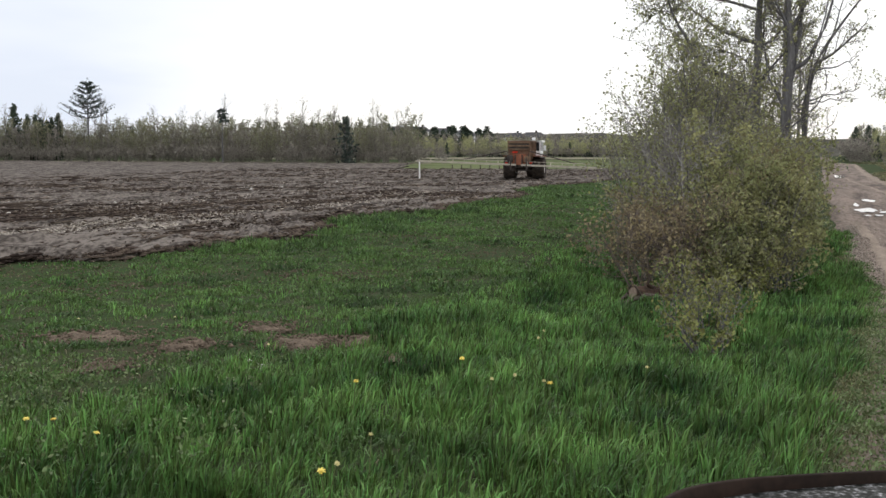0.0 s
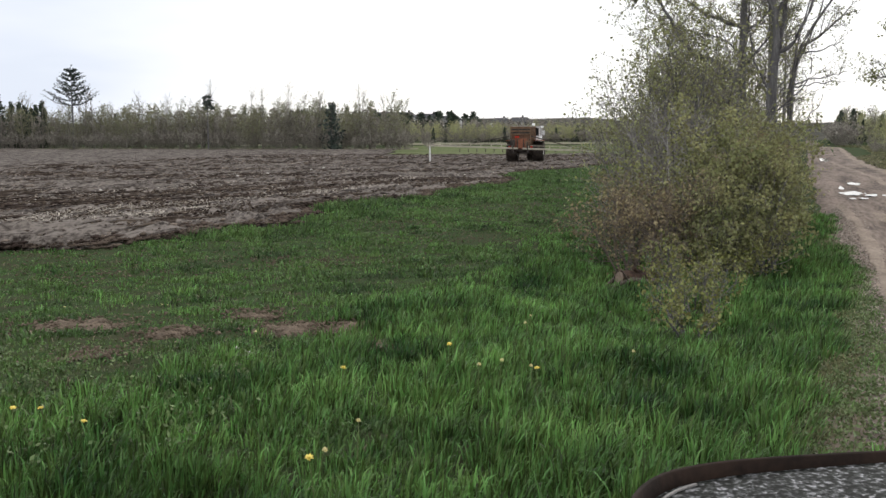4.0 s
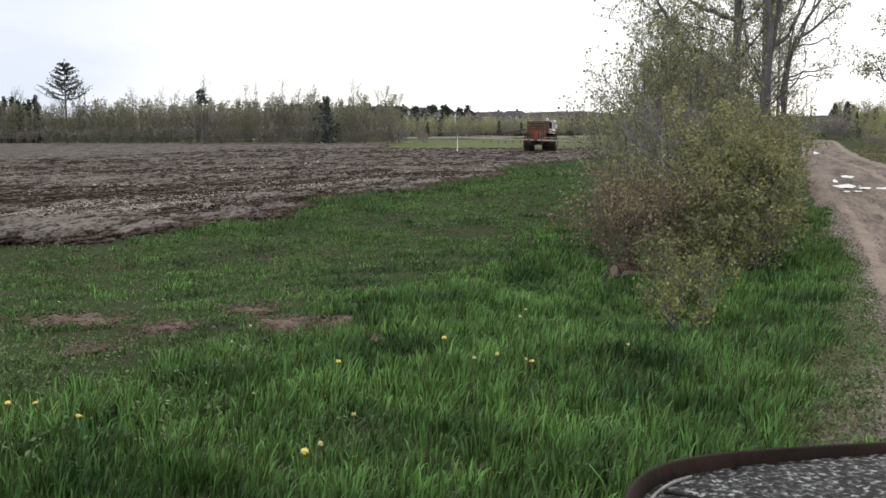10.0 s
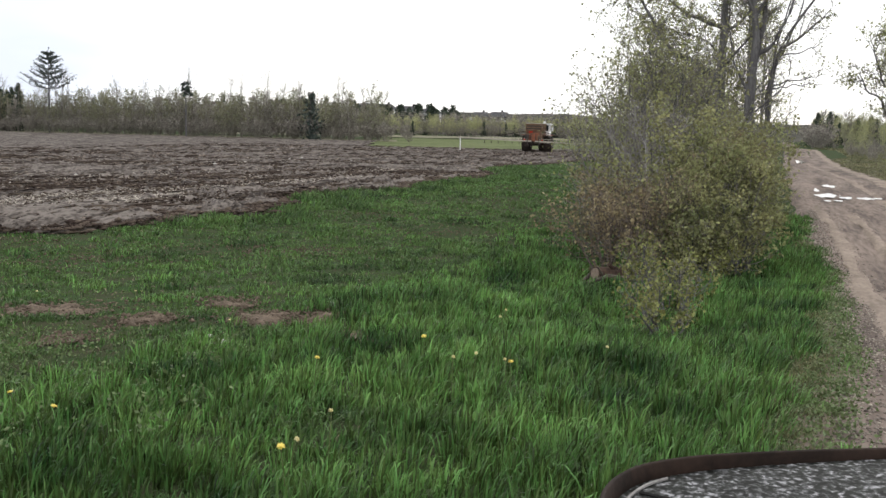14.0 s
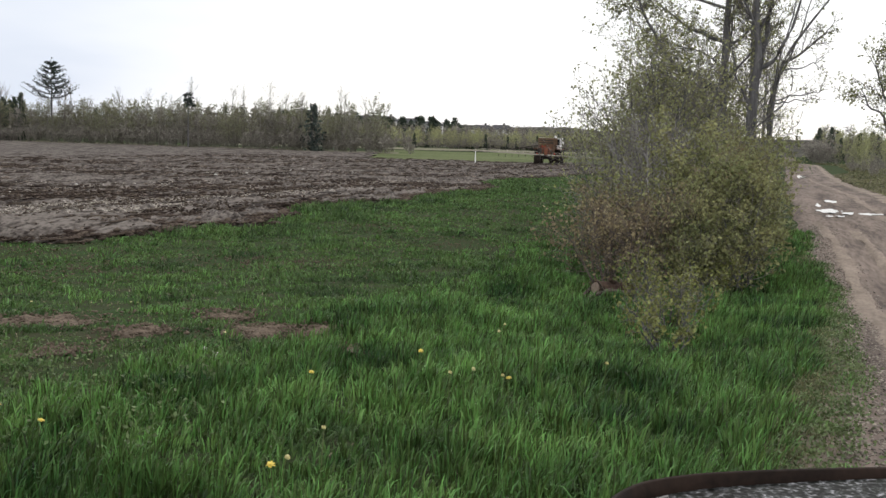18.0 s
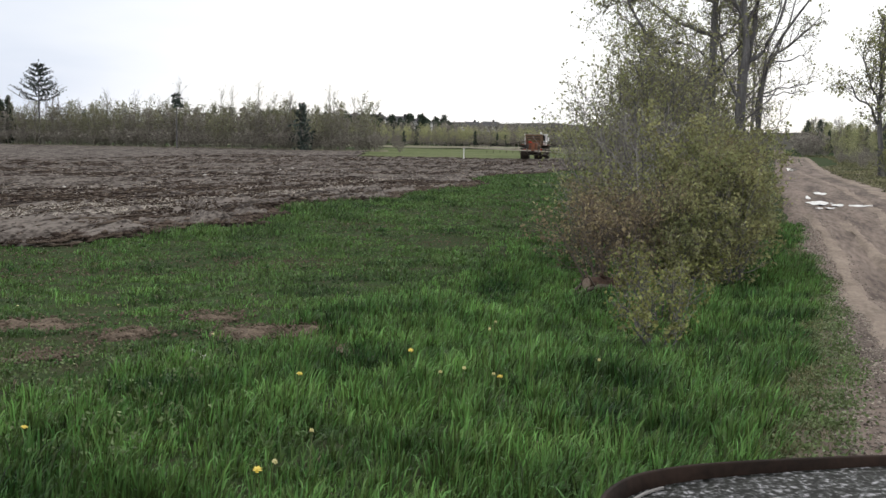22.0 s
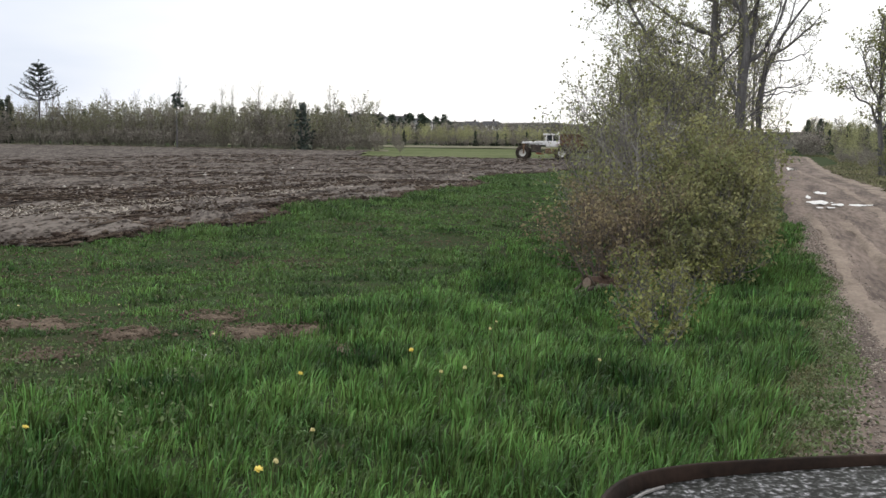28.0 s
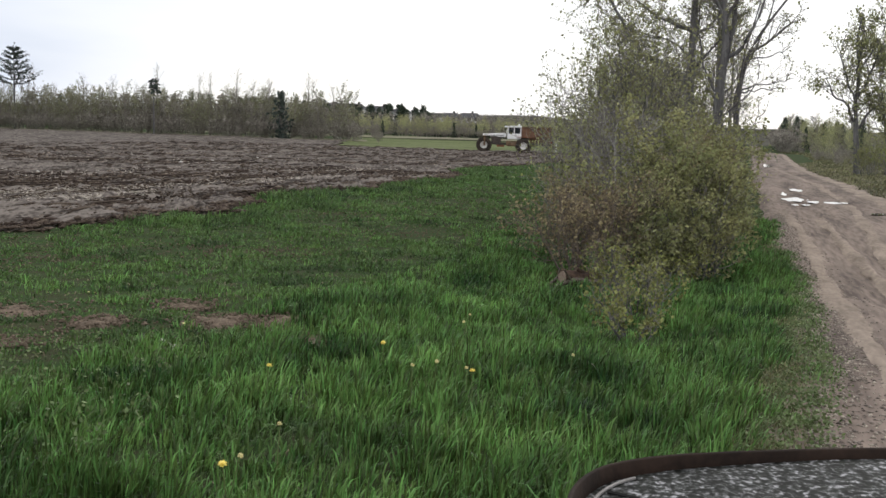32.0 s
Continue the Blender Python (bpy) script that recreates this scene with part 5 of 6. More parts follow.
    part("fan_box", box(bmesh.new(), 0.42, 0.9, -3.35, -3.12, 1.40, 1.85, 0.04), M_TAN, top)
    part("ladder", box(bmesh.new(), 1.0, 1.06, 0.55, 0.95, 0.6, 2.0), M_WHITE, top)
    grown = Matrix.Scale(1.07, 4)
    wheels[2].location.y = 0.28 + 0.955 * (wheels[2].location.y - 0.5)
    for ob in top.children_recursive:
        if ob.data:
            if not ob.parent.name.startswith("wheel"):
                for v in ob.data.vertices:
                    if v.co.y > 0.45:
                        v.co.y = 0.28 + 0.955 * (v.co.y - 0.5)
            ob.data.transform(grown)
        else:
            ob.matrix_basis = pose(*(ob.matrix_basis.translation * 1.07))
    return top, wheels


TRUCK, TRUCK_WHEELS = build_spreader()
# seconds, place of the rear axle, heading to the left of ahead, steering
TRUCK_ROWS = [
    (0, 7.05, 92.4, -13, 0), (3, 8.52, 98.9, -13, 0), (7, 10.86, 109.2, -14, 0), (12, 13.87, 121.1, -15, 0), (15, 15.60, 126.6, -15, 0), (18, 16.91, 130.4, -14, 0),
    (20, 17.07, 132.0, -12, 2), (22, 16.88, 133.5, -12, 4), (23, 16.88, 134.1, -11, 6), (24, 17.13, 134.6, -7, 30), (24.5, 17.08, 134.8, 5, 45), (25, 17.18, 134.9, 20, 50),
    (25.5, 17.34, 134.8, 35, 50), (26.5, 18.36, 133.7, 60, 40), (27.5, 19.39, 132.5, 74, -12), (28.5, 20.82, 132.1, 79, -14), (29.5, 21.43, 131.9, 81, -4), (30.5, 21.02, 131.9, 82, 0),
    (31.2, 19.75, 132.0, 83, 0), (32, 17.87, 132.1, 84, 0),
]


# ---- the vehicle that carries the eye ----
def build_hood():
    m_camo = bpy.data.materials.new("camouflage_cover")
    m_camo.use_nodes = True
    n, l = m_camo.node_tree.nodes, m_camo.node_tree.links
    tex, a, b = n.new("ShaderNodeTexCoord"), n.new("ShaderNodeTexNoise"), n.new("ShaderNodeTexNoise")
    mp = n.new("ShaderNodeMapping")
    mp.inputs["Scale"].default_value = (1.0, 0.75, 1.0)
    l.new(tex.outputs["Object"], mp.inputs[0])
    a.inputs["Scale"].default_value, a.inputs["Detail"].default_value, a.inputs["Distortion"].default_value = 105, 5, 0.35
    b.inputs["Scale"].default_value, b.inputs["Detail"].default_value = 50, 5
    for k in (a, b):
        l.new(mp.outputs[0], k.inputs["Vector"])
    ra = n.new("ShaderNodeValToRGB")
    e = ra.color_ramp.elements
    e[0].position, e[0].color = 0.38, (0.010, 0.012, 0.010, 1)
    e[1].position, e[1].color = 0.49, (0.050, 0.053, 0.052, 1)
    e.new(0.56).color = (0.11, 0.112, 0.116, 1)
    e.new(0.66).color = (0.40, 0.40, 0.42, 1)
    e.new(0.47).color = (0.022, 0.025, 0.021, 1)
    rb = n.new("ShaderNodeValToRGB")
    rb.color_ramp.elements[0].position, rb.color_ramp.elements[0].color = 0.42, (0.22, 0.23, 0.22, 1)
    rb.color_ramp.elements[1].position, rb.color_ramp.elements[1].color = 0.55, (1, 1, 1, 1)
    mx = n.new("ShaderNodeMixRGB")
    mx.blend_type, mx.inputs[0].default_value = "MULTIPLY", 0.95
    l.new(a.outputs["Fac"], ra.inputs[0])
    l.new(b.outputs["Fac"], rb.inputs[0])
    l.new(ra.outputs[0], mx.inputs[1])
    l.new(rb.outputs[0], mx.inputs[2])
    l.new(mx.outputs[0], n["Principled BSDF"].inputs["Base Color"])
    n["Principled BSDF"].inputs["Roughness"].default_value = 0.6
    n["Principled BSDF"].inputs["Specular IOR Level"].default_value = 0.06
    m_rim = material("brown_rubber_lip", (0.012, 0.0075, 0.0055), (0.030, 0.018, 0.013), 14, 0.7, fine=90, bump=0.1, spec=0.12)
    m_under = material("dark_plastic", (0.02, 0.02, 0.02), (0.04, 0.04, 0.04), 8, 0.6)
    top = empty("vehicle", pose(0, 0, 0), "parked off-road vehicle with camouflage hood and brown lip", "vehicle")
    # outline of the lip, seen from above: left side, rounded corner, gently bowed front, mirrored
    zt, mid = 0.988, 0.88
    half = [(0.262, 0.55), (0.262, 0.95), (0.262, 1.30), (0.277, 1.41), (0.312, 1.49), (0.359, 1.549), (0.457, 1.596), (0.607, 1.623), (0.768, 1.643), (mid, 1.648)]
    line = half + [(2 * mid - x, y) for x, y in reversed(half[:-1])]
    fine = []
    for p, q in zip(line, line[1:]):
        for k in range(4):
            fine.append((p[0] + (q[0] - p[0]) * k / 4, p[1] + (q[1] - p[1]) * k / 4))
    fine.append(line[-1])
    sm2 = fine[:]
    for _ in range(3):
        sm2 = [sm2[0]] + [((a_[0] + 2 * b_[0] + c_[0]) / 4, (a_[1] + 2 * b_[1] + c_[1]) / 4) for a_, b_, c_ in zip(sm2, sm2[1:], sm2[2:])] + [sm2[-1]]
    cx, cy = mid, 1.0

    def inset(p, d):
        w = Vector((cx - p[0], cy - p[1]))
        w.normalize()
        return p[0] + w.x * d, p[1] + w.y * d

    def lip_height(p):
        return 0.026 - 0.010 * min(1, abs(min(p[0], 2 * mid - p[0]) - 0.3) / 0.45)

    bm = bmesh.new()
    rows = []
    for k, p in enumerate(sm2):
        h = lip_height(p)
        sect = [(-0.008, -0.05), (-0.008, -0.003), (-0.004, 0.0), (0.0, -0.003), (0.006, -h), (0.008, -0.06)]
        rows.append([bm.verts.new((*inset(p, d), zt + z)) for d, z in sect])
    for p, q in zip(rows, rows[1:]):
        for k in range(5):
            bm.faces.new((p[k], q[k], q[k + 1], p[k + 1]))
    bmesh.ops.recalc_face_normals(bm, faces=bm.faces)
    part("lip", bm, m_rim, top, "dark brown raised lip along the hood's edge", True)
    bm = bmesh.new()
    rings = []
    for d, dz in ((0.006, 0.0), (0.05, 0.004), (0.12, 0.008), (0.25, 0.012), (0.40, 0.014)):
        ring = []
        for p in sm2:
            x, y = inset(p, d)
            ring.append(bm.verts.new((x, y, zt - lip_height(p) + dz)))
        rings.append(ring)
    for p, q in zip(rings, rings[1:]):
        for k in range(len(p) - 1):
            bm.faces.new((p[k], p[k + 1], q[k + 1], q[k]))
    bm.faces.new(rings[-1])
    bmesh.ops.recalc_face_normals(bm, faces=bm.faces)
    part("hood", bm, m_camo, top, "camouflage-patterned hood in grey, black and white", True)
    m_trim = material("worn_grey_trim", (0.16, 0.15, 0.145), (0.30, 0.29, 0.28), 30, 0.6, fine=120, bump=0.1)
    m_gap = material("black_gap", (0.006, 0.006, 0.006), (0.014, 0.013, 0.012), 20, 0.8, bump=0)
    corner = [p for p in sm2 if 0.285 < p[0] < 0.40 and p[1] > 1.40]
    bm = bmesh.new()
    for p, q in zip(corner, corner[1:]):
        rod(bm, (*inset(p, 0.022), zt - lip_height(p) + 0.004), (*inset(q, 0.022), zt - lip_height(q) + 0.004), 0.0028, sides=6)
    part("trim_bead", bm, m_trim, top, "worn pale bead inside the lip's corner")
    p = corner[len(corner) // 2]
    bm = rod(bmesh.new(), (*inset(p, 0.03), zt - lip_height(p) + 0.003), (*inset(p, 0.26), zt - lip_height(p) + 0.010), 0.004, sides=6)
    part("seam", bm, m_gap, top, "dark seam across the hood's corner")
    bm = bmesh.new()
    for zlo, zhi, d in ((0.45, 0.955, 0.02),):
        lo = [bm.verts.new((*inset(p, d + 0.03), zlo)) for p in sm2]
        hi = [bm.verts.new((*inset(p, d - 0.028), zhi)) for p in sm2]
        for k in range(len(lo) - 1):
            bm.faces.new((lo[k], lo[k + 1], hi[k + 1], hi[k]))
        bm.faces.new(lo)
    part("front_body", bm, m_camo, top)
    part("floor_pan", box(bmesh.new(), 0.30, 1.46, -1.6, 0.9, 0.36, 0.46, 0.02), m_under, top)
    part("seat", box(bmesh.new(), 0.40, 1.36, -0.75, -0.25, 0.46, 0.80, 0.05), m_under, top)
    for x in (0.42, 1.34):
        for y in (1.15, -1.1):
            w = wheel(top, x, y, 0.32, 0.24)
            w.matrix_basis = pose(x, y, 0.32)
    return top


VEHICLE = build_hood()


# ---- grass ----
def blades(rng, x, y, z, height, width, bx, by):
    """Curved blades of five corners and a tip; bx, by: how far each one leans out."""
    n = len(x)
    a = np.arctan2(by, bx) + np.pi / 2 + rng.normal(size=n) * 0.7
    side = np.stack([np.cos(a), np.sin(a), np.zeros(n)], 1)
    bend = np.stack([bx, by, np.zeros(n)], 1)
    size = np.minimum(np.hypot(bx, by), 1.6)
    base = np.stack([x, y, z], 1)
    up = np.array([[0, 0, 1.0]])
    w = width[:, None] * side * 0.5
    h = height[:, None]
    drop = (size ** 1.6)[:, None]
    p1 = base + up * h * 0.42 + bend * h * 0.16
    p2 = base + up * h * (0.78 - 0.12 * drop) + bend * h * 0.46
    p3 = base + up * h * (0.98 - 0.38 * drop) + bend * h * 0.88
    v = np.stack([base - w * 0.7, base + w * 0.7, p1 + w, p1 - w, p2 + w * 0.8, p2 - w * 0.8, p3], 1).reshape(-1, 3)
    i = np.arange(n)[:, None] * 7
    return v, np.concatenate([i + np.array([[0, 1, 2, 3]]), i + np.array([[3, 2, 4, 5]])]), i + np.array([[5, 4, 6]])


def tufts(rng, cx, cy, ch, count, radius, width, lean):
    """Blades that spread from tuft centres: place, height and number of blades of each tuft."""
    k = np.repeat(np.arange(len(cx)), count)
    n = len(k)
    a, r = rng.random(n) * 2 * np.pi, np.sqrt(rng.random(n))
    ox, oy = np.cos(a) * r, np.sin(a) * r
    x, y = cx[k] + ox * radius[k], cy[k] + oy * radius[k]
    h = ch[k] * (0.45 + 0.65 * rng.random(n)) * (1.1 - 0.35 * r)
    wind = 0.18
    bx = (ox * 0.8 + rng.normal(size=n) * 0.35) * lean + wind
    by = (oy * 0.8 + rng.normal(size=n) * 0.35) * lean - 0.05
    return blades(rng, x, y, ground_z(x, y) - 0.02, h, width[k] * (0.7 + 0.6 * rng.random(n)), bx, by)


BARE = [(-3.2, 9.7, 0.55, 0.48), (-2.18, 9.0, 0.24, 0.34), (-1.23, 9.25, 0.32, 0.5), (-1.72, 10.35, 0.25, 0.28), (-0.74, 9.2, 0.17, 0.34), (-0.43, 8.25, 0.13, 0.22), (-2.6, 8.0, 0.22, 0.22), (-0.8, 23.5, 1.0, 1.3), (2.2, 29.0, 1.5, 2.6), (0.8, 19.8, 1.2, 1.2), (2.9, 24.5, 1.3, 2.2), (-4.4, 14.7, 1.2, 0.9), (-3.0, 16.4, 1.5, 0.9), (-1.5, 16.4, 0.9, 0.7), (-6.5, 17.0, 1.4, 0.9), (3.8, 34.0, 1.6, 3.0)]


def bareness(x, y):
    b = np.zeros(np.shape(x))
    for k, (cx, cy, rx, ry) in enumerate(BARE):
        b = np.maximum(b, (1.0 if k < 7 else 0.6) * np.exp(-(((x - cx) / rx) ** 2 + ((y - cy) / ry) ** 2) * (1 + 0.9 * lump(x, y, 4))))
    return b


def build_grass():
    rng = np.random.default_rng(5)
    # lush verge
    n = 9000
    u = 2.2 + 24 * rng.random(n) ** 1.5
    v = -6.2 + 7.2 * rng.random(n)
    x, y = xy(u, v)
    lush = np.maximum(sm((v + 4.9 + 0.5 * lump(x, y, 0.9)) / 1.5), 0.62 * sm((6.9 - y) / 1.4))
    road_gap = road_left(u) - v
    edge = sm((road_gap - 0.32 * sm((17 - u) / 8) + 0.10 * lump(x, y, 5)) / 0.22) * 0.92 + 0.08 * sm((road_gap + 0.1) / 0.2)
    keep = (rng.random(n) < lush * edge * (1 - 0.95 * sm((bareness(x, y) - 0.2) / 0.3))) & ((x > 1.75) | (y > 2.1)) & (v > field_edge(u) + 0.5)
    u, v, x, y, lush, road_gap = (k[keep] for k in (u, v, x, y, lush, road_gap))
    clump = np.clip(0.5 + 0.5 * lump(x, y, 1.7, 3) + 0.35 * rng.normal(size=len(x)), 0.05, 1.3)
    h = (0.105 + 0.125 * clump) * (0.45 + 0.55 * lush) * (0.35 + 0.65 * sm((road_gap + 0.05) / 0.45))
    for cx, cy in ((2.16, 8.6), (2.1, 9.4), (2.5, 10.2)):
        h = h * (1 - 0.55 * np.exp(-((x - cx) ** 2 + (y - cy) ** 2) / 0.25))
    d = np.hypot(x, y)
    count = np.maximum(9, (38 - 0.72 * d) * (0.7 + 0.5 * clump) * (0.5 + 0.5 * lush)).astype(int)
    vv, q, t = tufts(rng, x, y, h, count, 0.07 + 0.08 * rng.random(len(x)), 0.0060 + 0.00042 * d, 0.55)
    vv[:, 2] = vv[:, 2] + np.clip(road_top(*uv(vv[:, 0], vv[:, 1])) - ground_z(vv[:, 0], vv[:, 1]), 0, 0.2)
    tagged(piece("tall_grass", fastmesh("tall_grass", vv, q, t), M_GRASS), "lush green verge grass, long and wind-bent", "grass", kind="stuff")
    # shorter sward of the headland
    n = 52000
    u = 2.2 + 62 * rng.random(n) ** 1.7
    v = -18 + 16.5 * rng.random(n)
    x, y = xy(u, v)
    patch = np.clip(0.45 + 0.5 * lump(x, y, 0.75, 6) + 0.75 * lump(x, y, 3.7, 2), 0, 1)
    bare = bareness(x, y)
    keep = (rng.random(n) < (1 - 0.66 * sm((bare - 0.22) / 0.40)) * (0.62 + 0.38 * patch)) & (v > field_edge(u) + 0.1 + 0.5 * lump(x, y, 1.7)) & (y > 2.3)
    u, v, x, y, patch = (k[keep] for k in (u, v, x, y, patch))
    d = np.hypot(x, y)
    rim = np.exp(-((v - field_edge(u) - 0.7) / 0.6) ** 2) * sm((u - 20) / 6)
    h = (0.022 + 0.075 * patch ** 1.3 + 0.16 * rim * rng.random(len(x))) * (0.7 + 0.6 * rng.random(len(x))) * (1 + 0.010 * d) * (1 + 0.6 * sm((7.5 - y) / 3))
    count = np.maximum(5, 15 - 0.22 * d).astype(int)
    vv, q, t = tufts(rng, x, y, h, count, 0.09 + 0.10 * rng.random(len(x)) + 0.002 * d, 0.0056 + 0.00085 * d, 1.0)
    tagged(piece("short_grass", fastmesh("short_grass", vv, q, t), M_SHORT), "short patchy grass of the headland", "grass", kind="stuff")
    # tussocks that stand out of the sward
    n = 2600
    u = 9 + 40 * rng.random(n) ** 1.3
    v = -13.5 + 11 * rng.random(n)
    x, y = xy(u, v)
    keep = (v > field_edge(u) + 0.3) & (lump(x, y, 0.9, 9) + 0.5 * rng.normal(size=n) > 0.15) & (bareness(x, y) < 0.3)
    x, y, d = x[keep], y[keep], np.hypot(x, y)[keep]
    vv, q, t = tufts(rng, x, y, 0.06 + 0.08 * rng.random(len(x)), np.full(len(x), 30), 0.10 + 0.18 * rng.random(len(x)), 0.0045 + 0.0005 * d, 0.8)
    tagged(piece("tussock_grass", fastmesh("tussock_grass", vv, q, t), M_GRASS), "dark green tussocks standing out of the short sward", "grass", kind="stuff")
    # grass round the standing vehicle and coarse grass far down the headland
    n = 2600
    x, y = -11 + 12.6 * rng.random(n), -10 + 12.5 * rng.random(n)
    keep = uv(x, y)[1] < road_left(uv(x, y)[0]) - 0.2
    x, y = x[keep], y[keep]
    u2 = 58 + 75 * rng.random(5000)
    v2 = field_edge(u2) + 0.2 + (-2.2 - field_edge(u2)) * rng.random(5000)
    x2, y2 = xy(u2, v2)
    x, y = np.concatenate([x, x2]), np.concatenate([y, y2])
    d = np.hypot(x, y)
    vv, q, t = tufts(rng, x, y, 0.07 + 0.09 * rng.random(len(x)), np.full(len(x), 11), 0.12 + 0.12 * rng.random(len(x)) + 0.002 * d, 0.008 + 0.0008 * d, 1.0)
    tagged(piece("rough_grass", fastmesh("rough_grass", vv, q, t), M_SHORT), "rough grass of the wider headland", "grass", kind="stuff")
    # rank tufts along the field's edge
    n = 1500
    u = 17 + 50 * rng.random(n)
    v = field_edge(u) + 0.35 + np.abs(rng.normal(size=n)) * 0.75
    x, y = xy(u, v)
    keep = rng.random(n) < np.clip(0.35 + 0.9 * lump(x, y, 1.9, 4), 0.05, 1)
    x, y, d = x[keep], y[keep], np.hypot(x, y)[keep]
    vv, q, t = tufts(rng, x, y, 0.12 + 0.16 * rng.random(len(x)), np.full(len(x), 26), 0.14 + 0.18 * rng.random(len(x)), 0.006 + 0.0006 * d, 0.8)
    tagged(piece("edge_grass", fastmesh("edge_grass", vv, q, t), M_SHORT), "rank green grass tufts along the field's edge", "grass", kind="stuff")
    # thin growth on the road's verge
    n = 4600
    u = 2.4 + 22 * rng.random(n) ** 1.5
    v = road_left(u) - 0.46 + 0.52 * rng.random(n) ** 1.1
    x, y = xy(u, v)
    keep = (x > 1.75) | (y > 2.2)
    u, v, x, y = u[keep], v[keep], x[keep], y[keep]
    vv, q, t = tufts(rng, x, y, (0.035 + 0.05 * rng.random(len(x))) * (1.2 - 0.9 * sm((v - road_left(u) + 0.4) / 0.45)), np.full(len(x), 8), 0.03 + 0.05 * rng.random(len(x)), 0.005 + 0.0004 * u, 1.1)
    vv[:, 2] = vv[:, 2] + np.maximum(0, road_top(*uv(vv[:, 0], vv[:, 1])) - ground_z(vv[:, 0], vv[:, 1]))
    tagged(piece("verge_grass", fastmesh("verge_grass", vv, q, t), M_BANK), "thin olive grass between verge and gravel", "grass", kind="stuff")
    # bank beyond the road
    n = 11000
    u, v = 18 + 190 * rng.random(n) ** 1.2, 4.5 + 14 * rng.random(n) ** 1.4
    x, y = xy(u, v)
    keep = (v > road_right(u) + 0.65 + 2.6 * sm((u - 126) / 8)) & (rng.random(n) < 0.45 + 0.55 * sm((u - 45) / 30))
    x, y, u, v = x[keep], y[keep], u[keep], v[keep]
    h = (0.12 + 0.22 * rng.random(len(x)))
    vv, q, t = tufts(rng, x, y, h, np.full(len(x), 9), 0.25 + 0.2 * rng.random(len(x)), 0.02 + 0.0007 * np.hypot(x, y), 1.0)
    tagged(piece("bank_grass", fastmesh("bank_grass", vv, q, t), M_BANK), "rough olive grass on the bank beyond the road", "grass", kind="stuff")
    # dead stalks on the bank
    n = 9000
    u = 18 + 110 * rng.random(n) ** 1.3
    v = road_right(u) + 0.5 + 8 * rng.random(n) ** 1.3
    x, y = xy(u, v)
    a, d = rng.random(n) * 2 * np.pi, np.hypot(x, y)
    vv, q, t = blades(rng, x, y, ground_z(x, y) - 0.01, 0.10 + 0.14 * rng.random(n), 0.008 + 0.0007 * d, 1.2 * np.cos(a), 1.2 * np.sin(a))
    tagged(piece("dead_stalks", fastmesh("dead_stalks", vv, q, t), M_DEADBANK), "dead grey-brown stalks on the bank beyond the road", "grass", kind="stuff")
    # dead grass on the headland
    n = 5000
    u, v = 2.6 + 40 * rng.random(n) ** 1.4, -13 + 13.4 * rng.random(n)
    x, y = xy(u, v)
    keep = (x > 1.75) | (y > 2.6)
    x, y = x[keep], y[keep]
    d = np.hypot(x, y)
    a = rng.random(len(x)) * 2 * np.pi
    vv, q, t = blades(rng, x, y, ground_z(x, y) - 0.01, 0.03 + 0.04 * rng.random(len(x)), 0.004 + 0.0006 * d, 1.6 * np.cos(a), 1.6 * np.sin(a))
    tagged(piece("dry_grass", fastmesh("dry_grass", vv, q, t), M_STRAW), "dead straw-coloured grass among the green", "grass", kind="stuff")
    # straw left on the field, in drifts
    us, vs = [], []
    for pu, pv, ru, rv, k in ((18.4, -15.8, 1.2, 0.35, 130), (21.2, -16.4, 2.0, 0.45, 190), (21.9, -14.4, 1.4, 0.3, 260), (33.5, -14.9, 3.5, 0.4, 320), (27, -15.5, 3, 0.4, 120), (47, -17.5, 6, 0.8, 160), (36, -22, 7, 0.9, 120), (30, -27, 8, 1.2, 120), (60, -30, 14, 3, 120), (50, -40, 20, 5, 120)):
        us.append(pu + ru * rng.normal(size=k * 4))
        vs.append(np.minimum(pv + rv * rng.normal(size=k * 4), field_edge(us[-1]) - 0.6))
    x, y = xy(np.concatenate(us), np.concatenate(vs))
    d = np.hypot(x, y)
    a = rng.random(len(x)) * 2 * np.pi
    vv, q, t = blades(rng, x, y, gz(x, y) + 0.10 + 0.04 * rng.random(len(x)), 0.05 + 0.04 * rng.random(len(x)), 0.007 + 0.0005 * d, 2.6 * np.cos(a), 1.6 * np.sin(a))
    tagged(piece("straw", fastmesh("straw", vv, q, t), material("pale_straw", (0.38, 0.34, 0.29), (0.60, 0.55, 0.48), 3, 0.9, bump=0, island=0.3)), "pale straw drifts lying on the ploughed soil", "straw", kind="stuff")


build_grass()


